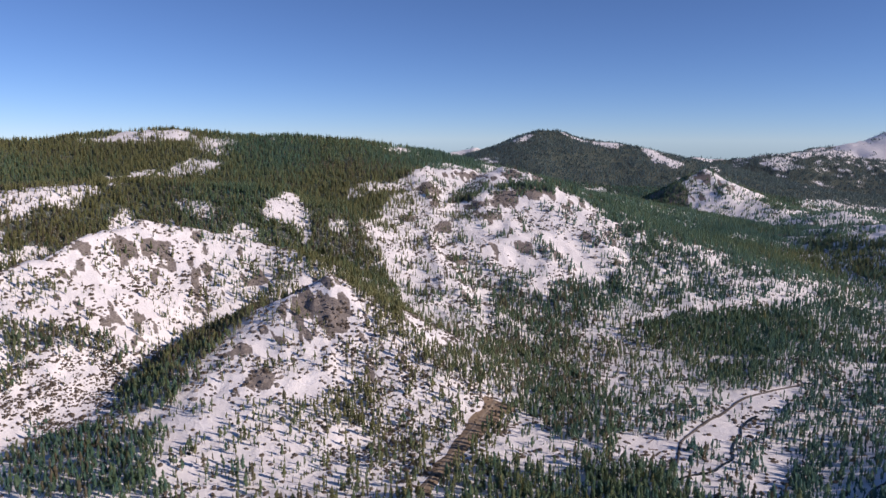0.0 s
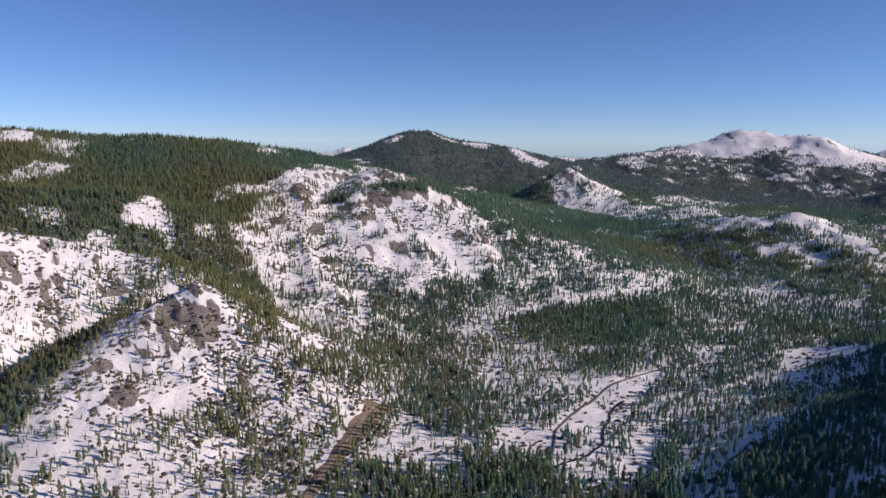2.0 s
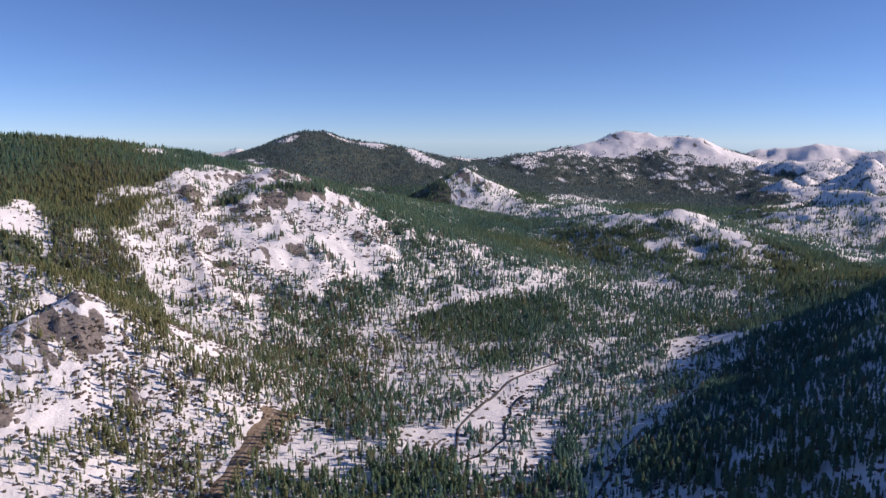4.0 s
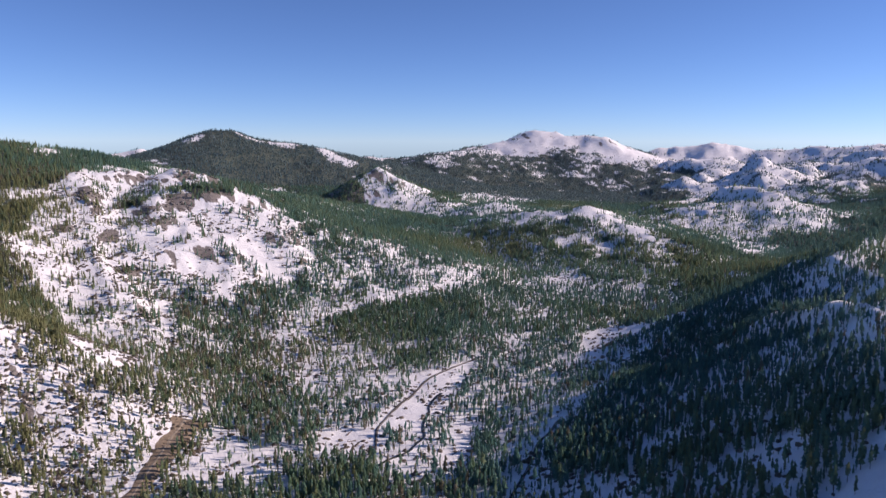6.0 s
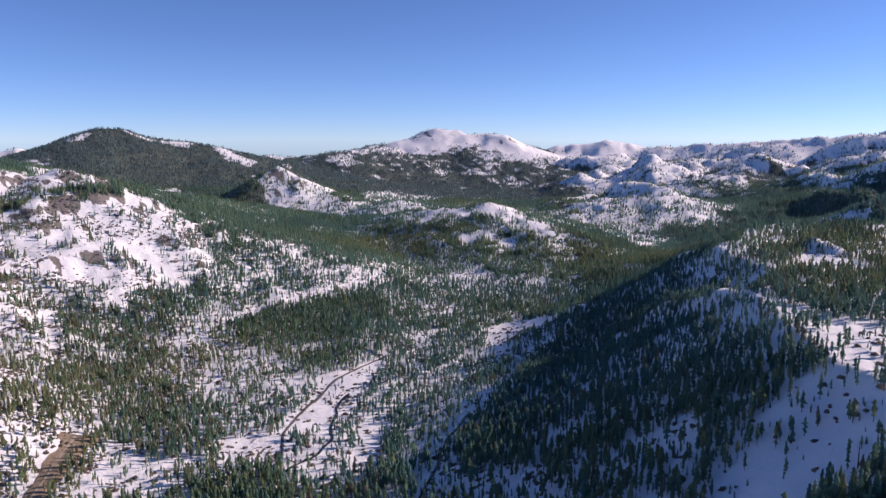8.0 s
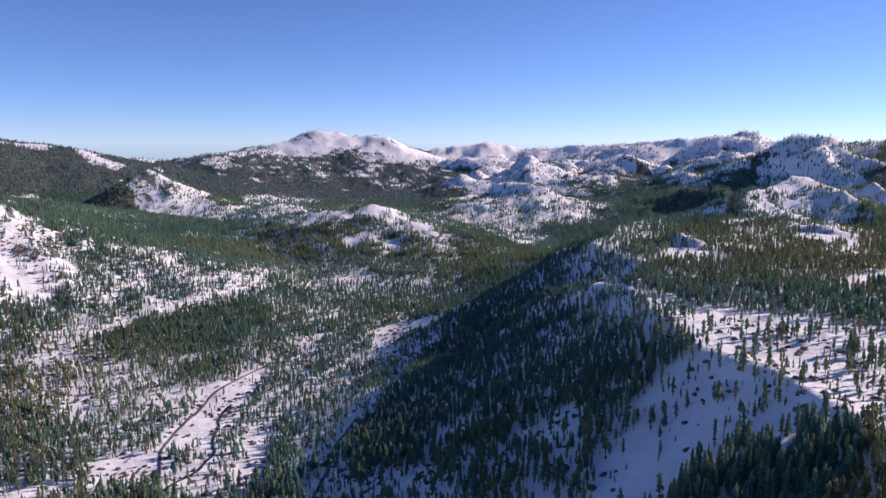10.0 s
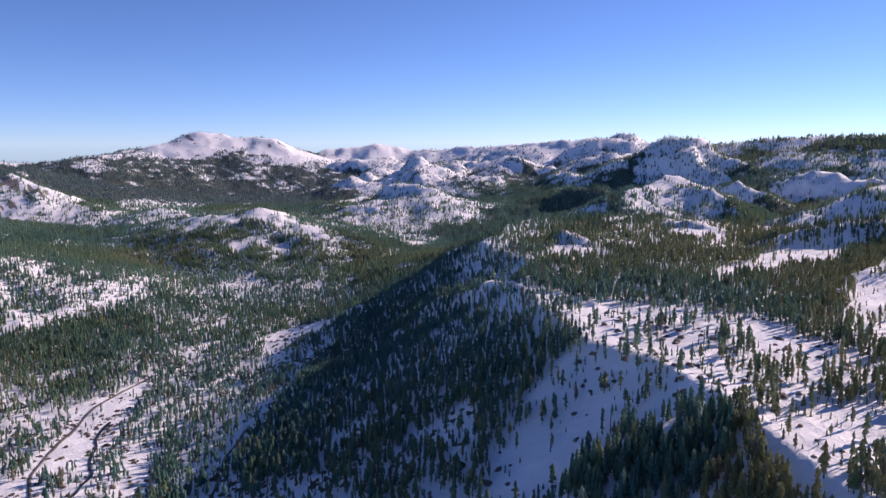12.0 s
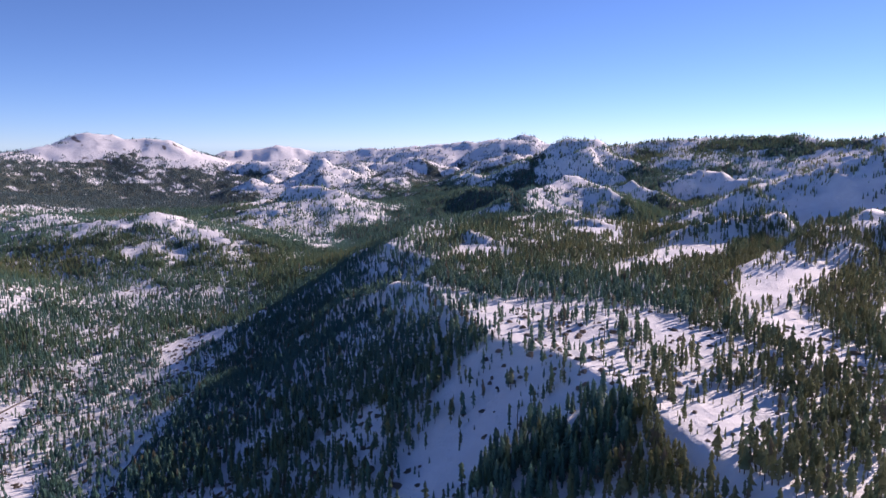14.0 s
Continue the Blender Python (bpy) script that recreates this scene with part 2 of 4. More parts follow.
HILLS = {
    "plateau_left": ridge(polar([(-50, 1650, 235), (-32.8, 1700, 246), (-28.2, 1750, 250), (-23, 1750, 262), (-17.8, 1700, 272), (-13.4, 1650, 259),
        (-6.7, 1650, 253), (-0.5, 1700, 231), (3.5, 1750, 207), (8.4, 1850, 154)]), 850, 1.1, rough=6, size=160, bare=-0.75, low=-1),
    "shelf": ridge(polar([(-42, 1200, 160), (-30, 1250, 175), (-20, 1280, 182), (-12, 1230, 165), (-7, 1200, 140)]), 380, 1.1, flat=40, rough=5, size=120, bare=-0.75, low=-1),
    "bluff": ridge(polar([(-40, 850, 100), (-30.1, 880, 110), (-26.7, 900, 118), (-23.1, 950, 138), (-20, 980, 150), (-16.1, 980, 133),
        (-11.6, 960, 116), (-8.6, 940, 107)]), 260, 1.2, rough=6, size=60, bare=0.68, low=0.3, crag=0.24),
    "knoll": ridge(polar([(-16.2, 640, 31), (-12.7, 700, 66), (-9.6, 740, 91), (-6.4, 760, 110), (-3.3, 740, 75), (-0.6, 700, 29)]), 230, 1.2, rough=5, size=50, bare=0.93, low=0.2, crag=0.30),
    "big_hill": ridge(polar([(-3.3, 1300, 94), (-0.5, 1380, 161), (1.5, 1420, 192), (6.2, 1450, 186), (7.9, 1430, 199), (9.7, 1400, 189),
        (12, 1380, 143), (14.7, 1350, 94), (17.9, 1300, 27)]), 520, 1.12, rough=11, size=90, bare=0.90, low=0.22, crag=0.36),
    "hill_spur": ridge(polar([(1.5, 1300, 118), (1.5, 1150, 98), (3, 950, 50), (6, 830, 12)]), 220, 1.15, rough=9, size=50, bare=0.7, low=0.1, crag=0.35),
    "dark_peak": ridge(polar([(5.9, 3289, 158), (7.3, 3389, 200), (9, 3489, 239), (10.4, 3589, 272), (11.4, 3639, 300), (12.5, 3639, 295), (14.3, 3639, 259), (16.4, 3589, 236), (18.6, 3540, 221), (19.8, 3490, 177), (21.1, 3390, 143)]),
        1000, 1.2, rough=10, size=220, bare=-0.12, low=-1),
    "cone": ridge(polar([(22.3, 2500, 86), (23.2, 2500, 161), (24.9, 2450, 126), (26.5, 2400, 84), (28.4, 2300, 57)]), 330, 1.3, rough=10, size=80, bare=0.4, low=0.4, crag=0.4),
    "far_left": ridge(polar([(2.1, 4650, 165), (3.9, 4650, 178), (5.5, 4650, 208), (7, 4650, 168)]), 500, 1.2, rough=12, size=120, bare=0.95, low=0.3),
    "mid_left": ridge(polar([(21.5, 4000, 161), (23.7, 4000, 146), (27.2, 4000, 179), (29.8, 4100, 188), (31.9, 4200, 200)]), 900, 1.2, rough=16, size=150, bare=0.5, low=0.75),
    "big_mountain": ridge(polar([(29.1, 4308, 173), (30.8, 4408, 214), (32.1, 4408, 231), (33.2, 4458, 251), (34.6, 4509, 285), (35.3, 4509, 310), (37.2, 4509, 314), (38, 4489, 295), (39.4, 4459, 282), (40.9, 4409, 278), (42.1, 4459, 246), (43.3, 4509, 206), (44.9, 4609, 184), (46.5, 4609, 173)]),
        1100, 1.5, rough=18, size=160, bare=0.94, low=0.52, crag=0.4),
    "far_middle": ridge(polar([(45.1, 4700, 205), (47.6, 4700, 225), (48.7, 4700, 255), (51.6, 4700, 212)]), 700, 1.3, rough=22, size=140, bare=1.0, low=0.3, crag=0.1),
    "far_right": ridge(polar([(52.2, 4600, 196), (54.8, 4500, 212), (58.6, 4400, 228), (62.6, 4200, 246), (65.3, 4200, 258), (67.6, 4100, 272),
        (69.4, 4000, 243), (71.8, 3900, 222)]), 1100, 1.3, rough=24, size=170, bare=0.85, low=0.4, crag=0.03),
    "right_skyline": ridge(polar([(68, 3000, 143), (71, 2900, 208), (74.5, 2800, 230), (77.4, 2700, 246), (81.4, 2600, 262), (84.5, 2500, 264),
        (87.1, 2400, 264), (89.9, 2300, 255), (92.8, 2200, 255), (110, 2200, 262), (140, 2300, 240)]), 1100, 1.3, rough=16, size=170, bare=0.45, low=0.45, crag=0.05),
    "middle_ridge": ridge(polar([(29.4, 1900, 39), (32.6, 1850, 55), (35.3, 1800, 71), (38, 1750, 88), (41, 1700, 97), (43.7, 1600, 68),
        (45.9, 1500, 40), (47.6, 1420, 15)]), 400, 1.15, rough=10, size=70, bare=0.8, low=0.86, crag=0.2),
    "hill_left": ridge(polar([(29, 2200, 17), (32.6, 2200, 65), (35.3, 2200, 48)]), 350, 1.2, rough=8, size=70, bare=0.5, low=0.5),
    "hill_north": ridge(polar([(46.1, 2100, 29), (50.1, 2200, 79), (52.7, 2200, 97), (55.8, 2100, 54), (58, 2000, 25)]), 500, 1.2, rough=12, size=80, bare=0.7, low=0.5, crag=0.1),
    "knob_a": ridge(polar([(46.1, 3300, 16), (47.7, 3300, 67), (49.2, 3300, 20)]), 260, 0.95, flat=70, rough=14, size=60, bare=0.62, low=0.4, crag=0.12),
    "knob_b": ridge(polar([(51.5, 3400, 78), (52.8, 3400, 134), (54.4, 3400, 70)]), 330, 0.95, flat=70, rough=16, size=60, bare=0.62, low=0.4, crag=0.12),
    "knob_c": ridge(polar([(55.9, 3000, 51), (57.6, 3000, 102), (59.4, 3000, 88)]), 360, 0.95, flat=70, rough=16, size=60, bare=0.62, low=0.4, crag=0.12),
    "band": ridge(polar([(41.8, 4000, 98), (46, 4000, 131), (50.1, 4000, 134), (55.8, 3900, 142), (59.3, 3800, 174)]), 700, 1.3, rough=20, size=130, bare=0.72, low=0.5, crag=0.04),
    "bench": tableland([(-150, -420), (90, -170), (270, 20), (343, 92), (398, 150), (408, 190), (448, 234), (529, 304), (590, 322), (650, 372), (700, 440), (742, 478),
        (820, 500), (910, 548), (1010, 560), (1150, 440), (1060, 60), (950, -200), (800, -600), (200, -900)], 128, 300, 1.5),
    "bench_spur": ridge([(560, 300, 128), (548, 350, 121), (562, 410, 98), (580, 480, 52)], 120, 1.2, flat=6, rough=3, size=40),
    "far_spur": ridge([(760, 470, 129), (742, 520, 112), (765, 590, 62)], 130, 1.2, flat=6, rough=4, size=40),
    "spur": ridge([(430, 20, 130), (343, 80, 128), (264, 120, 92)], 150, 1.2, flat=12, rough=2, size=40),
    "right_hill": ridge(polar([(62.6, 1200, 95), (64, 1259, 111), (66.7, 1359, 141), (68.9, 1459, 162), (71.1, 1559, 182), (72.9, 1559, 175), (75, 1458, 146), (77.2, 1358, 122)]),
        420, 1.2, rough=12, size=70, bare=0.6, low=0.45, crag=0.08),
    "mound": ridge(polar([(69.4, 1089, 127), (71.2, 1089, 137), (73.3, 1069, 141), (75.9, 1028, 127)]), 150, 1.3, rough=4, size=50),
    "white_knob": ridge(polar([(62.6, 889, 130), (63.6, 879, 144), (64.9, 869, 143), (66.7, 849, 130)]), 110, 1.3, rough=3, size=40),
    "snow_bank": ridge(polar([(74.7, 838, 128), (77.2, 878, 138), (79.7, 918, 149), (84, 968, 160), (86.6, 998, 164)]), 190, 1.3, rough=3, size=60),
    "back_hill": ridge(polar([(74.6, 1908, 122), (76.7, 1908, 152), (79.2, 1808, 124)]), 260, 1.2, rough=8, size=70, bare=0.6, low=0.3, crag=0.04),
    "back_cliffs": ridge(polar([(78, 2008, 132), (80, 2008, 163), (82, 2008, 170), (83.9, 1958, 160), (86.2, 1908, 152)]), 300, 1.25, rough=24, size=70, bare=0.55, low=0.3, crag=0.05),
    "front_dome": ridge(polar([(65.4, 2309, 112), (67.6, 2359, 150), (69.4, 2409, 186), (71.1, 2459, 213), (73.7, 2458, 227), (75.4, 2408, 203), (77.5, 2308, 170)]),
        520, 1.2, rough=12, size=80, bare=0.55, low=0.3, crag=0.06),
    "shaded_ridge": ridge(polar([(78.8, 1150, 118), (82, 1250, 146), (84.7, 1300, 172), (87.2, 1350, 199), (90, 1350, 227), (92.8, 1350, 254),
        (110, 1350, 270)]), 420, 1.15, rough=14, size=80, bare=0.7, low=0.35, crag=0.04),
    "right_slope": ridge(polar([(85.1, 640, 126), (87.5, 750, 142), (90.3, 850, 157), (93.2, 900, 172), (105, 900, 190)]), 260, 1.2, flat=20, rough=6, size=60),
}


def smooth(x, a, b):
    t = np.clip((x - a) / (b - a), 0, 1)
    return t * t * (3 - 2 * t)


def survey(x, y):
    """The height of the land, how bare of trees its hills leave it, and how craggy it is."""
    r = np.hypot(x, y)
    total = 6 * fbm(x, y, 420, 3, 3) + 5 * fbm(x, y, 110, 4, 9) + 2 + 0.006 * np.clip(r - 1500, 0, 4000)
    bare, crag = np.zeros(x.shape), np.zeros(x.shape)
    patch = fbm(x, y, 90, 4, 71)
    bearing = np.degrees(np.arctan2(x, y))
    field = smooth(bearing, 43, 47) * (1 - smooth(bearing, 73, 77)) * smooth(r, 2000, 2300) * (1 - smooth(r, 4000, 4300))
    field = field * np.maximum(smooth(np.abs(bearing - 59.5), 2, 5), smooth(r, 2900, 3300))
    for n, h in enumerate(HILLS.values()):
        body = rise(x, y, h, n)
        d = np.where(body > 1, np.clip(0.5 + 0.05 * (body - total), 0, 1), 0)
        total = total + (body - total) * d + 10 * d * (1 - d) * np.clip(body / 20, 0, 1)
        peak = max(p[2] for p in h["points"])
        high = smooth(body / peak + 0.35 * patch, h["low"], h["low"] + 0.22)
        bare = bare + (h["bare"] * high - bare) * d
        crag = crag + (h["crag"] * smooth(body / peak, 0.12, 0.4) - crag) * d
    # granite domes scattered over the basin beyond the canyon
    dome = smooth(fbm(x, y, 150, 2, 88), 0.0, 0.6)
    total = total + field * (42 * dome + 9 * dome * fbm(x, y, 45, 4, 94, 0.55, True))
    bare = bare + (0.58 * smooth(dome + 0.5 * patch, 0.2, 0.45) - bare) * field * smooth(dome, 0.05, 0.3)
    crag = np.maximum(crag, 0.08 * field * dome)
    # the bare cliffs of the knoll and of the big hill
    for cb, cd, size in ((-7.8, 715, 22), (-9.2, 726, 15), (-6.5, 704, 20), (-13.8, 676, 13), (-12.1, 625, 14), (-6, 745, 16),
                         (6, 1234, 24), (7.8, 1292, 26), (10.1, 1315, 24), (1.9, 1332, 26), (2.8, 1191, 20), (0.1, 1203, 18), (4.2, 1072, 18), (8.3, 1385, 22)):
        cx, cy = at(cb, cd)
        cliff = np.exp(-((x - cx) ** 2 + (y - cy) ** 2) / (1.25 * size) ** 2)
        crag = np.maximum(crag, 1.05 * cliff)
        total = total + 3.2 * cliff * fbm(x + 0.5 * y, 0.35 * y, 12, 4, 97, 0.6, True)
    return total + 0.8 * fbm(x, y, 14, 3, 31), bare, crag


def land(x, y):
    return survey(x, y)[0]


# ---- where the trees stand ----
GROVES = []


def grove(thick, *outline):
    """A patch of land, by its outline (bearing, distance), and how thick the trees stand on it."""
    GROVES.append((thick, [at(b, d) for b, d in outline]))


# woods and clearings
grove(0.6, (10.4, 824), (18.1, 959), (19.1, 1094), (23.6, 1293), (30, 1757), (37.3, 1392), (46.2, 1270), (51.6, 1274), (48.4, 1024), (42, 754), (37.5, 588), (31.8, 458), (14, 491), (8.1, 627))  # open valley wood
grove(0.78, (17, 1183), (18.4, 1353), (25.4, 1726), (32.7, 1670), (37.3, 1498), (41.8, 1336), (46.2, 1313), (46.2, 1214), (41.8, 1229), (35, 1385), (28.1, 1446), (23.6, 1198), (19.2, 1154))  # wood beyond the road
grove(0.3, (14.6, 884), (19, 984), (21.7, 1037), (25.4, 1097), (30.9, 1220), (31.8, 1205), (25.3, 1059), (19.9, 961), (15.4, 849))  # open strip along the road
grove(0.95, (19, 889), (19.7, 954), (22.6, 1001), (29.9, 1108), (31.8, 1075), (30.9, 952), (29, 867), (23.5, 873))  # dense valley wood
grove(0.85, (23.4, 826), (28.1, 860), (30.9, 851), (28, 783), (24.3, 765))
grove(0.32, (15, 843), (21.6, 856), (24.3, 769), (25.2, 685), (21.5, 658), (17, 663), (15.8, 733))  # light wood
grove(0.5, (17.9, 661), (22.4, 658), (25.2, 678), (22.8, 596), (19.6, 596), (17.8, 605))
grove(0, (17.3, 585), (19.6, 593), (22.8, 594), (25.2, 678), (27.1, 706), (29.9, 741), (30.6, 773), (31.6, 762), (30.4, 731), (28.9, 651), (28, 624), (31.1, 584), (31.1, 509), (28.9, 510), (25.6, 540), (22.8, 545), (20.4, 529), (18.6, 555))  # meadow
grove(0.03, (25.9, 730), (29.9, 773), (30.9, 807), (31.6, 767), (28, 693), (25.7, 651), (25.2, 666))
grove(0.5, (23.1, 590), (25.9, 591), (27.5, 625), (28, 594), (27.5, 562), (23.3, 554))  # trees in the meadow
grove(0.3, (23.2, 541), (27.5, 549), (28, 507), (26, 490), (23.2, 504))
grove(0.45, (28.7, 697), (31.1, 719), (32, 653), (29.2, 627))
grove(1, (13.8, 491), (15.4, 508), (18.6, 528), (22.5, 530), (23.4, 470))  # copse by the meadow
grove(0.5, (31.6, 785), (34.1, 787), (37.4, 767), (38.4, 669), (35.1, 576), (32.8, 454), (31.3, 460), (30.1, 507), (31.5, 568), (31.2, 651))  # wood by the river
grove(0.9, (31.4, 646), (32.5, 653), (32.5, 485), (30.6, 473))
grove(0, (39.4, 862), (40.2, 919), (41.9, 947), (45.5, 902), (45.1, 856), (43.7, 839), (42.4, 834), (40.2, 801))  # clearing
grove(0.04, (39.1, 805), (39.9, 834), (42.1, 797), (41.5, 764), (40.2, 769), (38.8, 779))
grove(0.2, (45.5, 907), (48.4, 961), (48.1, 887), (45.5, 873))
grove(0.85, (-0.7, 717), (1.3, 704), (5.6, 692), (10.2, 695), (6.2, 648), (2.6, 656), (-0.8, 680))  # gully wood
grove(0.36, (-0.9, 653), (6.2, 628), (7.6, 596), (5, 520), (-1.5, 549))  # light wood at the foot of the knoll
grove(0.22, (10.1, 606), (13.3, 562), (15, 513), (13.2, 494), (6.7, 513), (8.4, 579))
grove(0.8, (7.4, 651), (8.7, 709), (12.4, 787), (15.7, 715), (17.8, 631), (16.9, 571), (14.2, 563), (10.1, 606), (7.7, 630))  # wood at the end of the cutting
grove(0.08, (36.4, 1306), (37.8, 1385), (39.1, 1300), (40, 1242), (37.3, 1226))  # white knob in the wood
grove(0.33, (34.1, 1261), (40, 1267), (43.6, 1258), (45.4, 1223), (40, 1189), (34.1, 1186))
grove(0.28, (25.8, 1154), (30.9, 1296), (32.7, 1320), (30.9, 1186), (27.2, 1142))
grove(0.25, (34.1, 1043), (36.4, 1035), (36.4, 989), (34.1, 984))
grove(0.25, (33.7, 884), (36, 921), (35.5, 843), (33.7, 851))
grove(0.3, (22.1, 1254), (23.6, 1406), (25.4, 1280), (23.6, 1202))
grove(0.6, (32.2, 1761), (35, 2744), (37.2, 3122), (33.6, 3226), (30, 2915), (28.2, 2218), (30, 1816))  # speckled hill
grove(0.82, (32.7, 1486), (33.6, 1628), (37.2, 1632), (39.5, 1637), (41.7, 1540), (44.4, 1446), (47, 1340), (44, 1296), (40, 1381), (35, 1417))  # wood below the middle ridge
grove(0.12, (33.4, 1709), (34.5, 1779), (38.1, 1735), (41, 2716), (42.1, 1637), (43.9, 1572), (46.1, 1479), (47.4, 1378), (47, 1347), (44.4, 1468), (42.2, 1564), (39.9, 1641), (37.2, 1645), (34.5, 1645))  # snow along the middle ridge
grove(0.1, (37.3, 1517), (39.9, 1556), (41.7, 1490), (42.2, 1402), (40.9, 1449), (39.1, 1509), (37.5, 1464))
grove(0.85, (46.1, 1494), (48.6, 1628), (50.3, 1544), (54.3, 1788), (58, 2045), (58.1, 1984), (54.4, 907), (51.3, 1032), (47.5, 1205))  # canyon wood
grove(0.1, (50, 1306), (51.2, 1283), (51.5, 1205), (50.2, 1214))
grove(0.2, (50.3, 1616), (51.9, 1788), (53.2, 1592), (52, 1548))
grove(0.48, (46, 1984), (50.2, 2195), (52.2, 2179), (55.3, 2103), (55.8, 1984), (52.3, 1915), (48.2, 1735))  # speckled granite hill
grove(0.9, (37.2, 3525), (44.2, 3598), (46.8, 3067), (45.6, 2114), (44.3, 2025), (42.1, 2655), (39.9, 3059))  # wood behind the middle ridge
grove(0.96, (16.8, 2800), (22, 2399), (23.7, 1979), (28.2, 2092), (30.9, 2082), (30, 1816), (25.4, 1726), (18.4, 1353))  # wood at the foot of the cone
grove(0.42, (21.8, 2357), (22.9, 2498), (23.8, 3326), (25.5, 2411), (27.7, 2369), (28.2, 2114), (25.5, 2218), (23.7, 2292))  # cone
grove(0.06, (22.2, 2351), (22.7, 2405), (23.7, 2387), (23.5, 2280), (22.4, 2286))
grove(0.98, (-28.7, 1677), (-24.3, 1703), (-16.3, 1664), (-8.8, 1593), (-0.8, 1569), (3.2, 1601), (0.8, 1395), (-1.3, 1315), (-3.6, 1184), (-4.5, 1097), (-0.9, 970), (-1.4, 715), (-5.5, 749), (-8.2, 898), (-9, 927), (-10.7, 1097), (-13.3, 1103), (-16.6, 1109), (-19, 1149), (-22.1, 1155), (-24.5, 930), (-27.3, 1068), (-29.5, 1036))  # wood over the bluff
grove(0.1, (-24.2, 1712), (-20.5, 1724), (-17.4, 1681), (-16.1, 1664), (-17.1, 1622), (-21.3, 1664))  # snow on the skyline
grove(0.5, (-16.1, 1647), (-13, 1605), (-13.9, 1533), (-16.3, 1557))
grove(0.34, (-22.2, 1480), (-18.8, 1480), (-16.4, 1518), (-14.5, 1480), (-15.2, 1446), (-18.8, 1454), (-21.9, 1244))
grove(0.3, (-29.1, 1204), (-27, 1280), (-24.8, 1499), (-23.5, 1213), (-25.3, 1180), (-27.5, 1153), (-29.2, 1138))
grove(0.06, (-10.6, 1158), (-9.8, 1173), (-8.2, 1234), (-8.2, 1108), (-9, 1117), (-10.6, 1114))  # cut strip
grove(0.06, (-9, 1120), (-8.1, 1111), (-7.9, 1069), (-8.5, 1092))
grove(0.4, (-17.3, 1170), (-15.3, 1155), (-15.4, 1120), (-17, 1140))
grove(0.4, (-13.7, 1092), (-12, 1089), (-12.5, 1067), (-13.8, 961))
grove(0.5, (-4.4, 1339), (0.1, 1374), (-0.2, 1336), (-4.5, 1285))
grove(0.3, (-5.9, 1117), (-4.9, 1125), (-5.2, 1089), (-5.9, 1091))
grove(0.09, (-29.7, 848), (-27.5, 877), (-24.1, 930), (-21.3, 1149), (-18.7, 971), (-15.9, 963), (-13.4, 948), (-9, 931), (-9.3, 910), (-10.9, 885), (-12.7, 860), (-16.2, 824), (-18.8, 773), (-21.3, 734), (-22, 767), (-26.4, 783), (-29.9, 794))  # open bluff
grove(0.35, (-29.6, 866), (-27.5, 886), (-25.5, 829), (-27.8, 792), (-29.9, 790))
grove(0.27, (-15.9, 939), (-9.9, 929), (-10, 894), (-14.4, 843), (-16.4, 899))
grove(1, (-29.9, 786), (-26.4, 779), (-21.8, 761), (-22, 716), (-23.3, 734), (-24.7, 744), (-28, 750), (-28.9, 705), (-30.3, 700))  # wood under the bluff
grove(0.03, (-28.1, 735), (-26.6, 742), (-23.3, 734), (-22.5, 673), (-23.6, 634), (-27, 643), (-29.3, 616), (-30.7, 628), (-30.4, 688), (-28.7, 705))  # brush slope
grove(0.95, (-22.2, 714), (-20.9, 730), (-16.7, 771), (-12.7, 849), (-9.1, 908), (-8.2, 896), (-10, 860), (-12.8, 721), (-15, 695), (-17.3, 637), (-19.1, 616), (-22.4, 618), (-22.8, 689))  # gully wood
grove(0.9, (-30.8, 616), (-27.1, 631), (-23.2, 610), (-19.6, 599), (-19.3, 565), (-20.3, 527), (-19.2, 491), (-31, 550))  # wood below the brush slope
grove(0.07, (-17.4, 629), (-15.1, 686), (-12.8, 713), (-10, 849), (-7.3, 887), (-5.5, 896), (-3.7, 719), (-2.3, 684), (-3.8, 647), (-7.6, 605), (-11.3, 573), (-14.9, 578))  # open knoll
grove(0.32, (-20.1, 569), (-17, 604), (-11.3, 569), (-5.8, 558), (-2, 548), (0.9, 474), (-1, 460), (-19.2, 491))  # light wood under the knoll
grove(0.95, (-7.3, 910), (-3.6, 1061), (-1.3, 995), (0, 887), (0.5, 698), (4.8, 715), (7.6, 702), (6.7, 637), (3.8, 645), (0.5, 652), (-0.9, 648), (-2.8, 691), (-4.6, 741))  # gully wood
grove(0.08, (-1.5, 693), (-0.4, 698), (0.1, 663), (-1, 662))
grove(0.42, (-4.7, 662), (-0.9, 645), (3.8, 637), (6.7, 627), (5.8, 595), (1, 510), (-1.5, 548), (-4.7, 637))
grove(1, (-6.2, 608), (-3.8, 624), (-1.9, 591), (-1.5, 563), (-3.4, 558), (-6.2, 570))  # dark copse
grove(0.26, (0.8, 1395), (3.7, 1416), (6, 1342), (5.6, 1197), (3.7, 1108), (6.5, 1029), (3.8, 929), (-0.9, 998), (-3.6, 1103), (-1.3, 1285))  # crags of the big hill
grove(0.33, (-0.9, 998), (3.8, 955), (6.6, 1011), (7.1, 885), (5.7, 755), (1.9, 751), (0, 929))
grove(0.06, (6, 1589), (9.1, 3048), (10.9, 1326), (13.7, 1289), (16.4, 1209), (17.6, 1135), (15.2, 1078), (12, 1053), (8.4, 1072), (4.7, 1111), (5.1, 1240))  # snow face of the big hill
grove(0.3, (12.7, 1316), (17.3, 1228), (17.8, 1120), (16.7, 1106), (15.5, 1182))
grove(0.5, (9.7, 1140), (12.2, 1158), (12.9, 1100), (10.7, 1097))
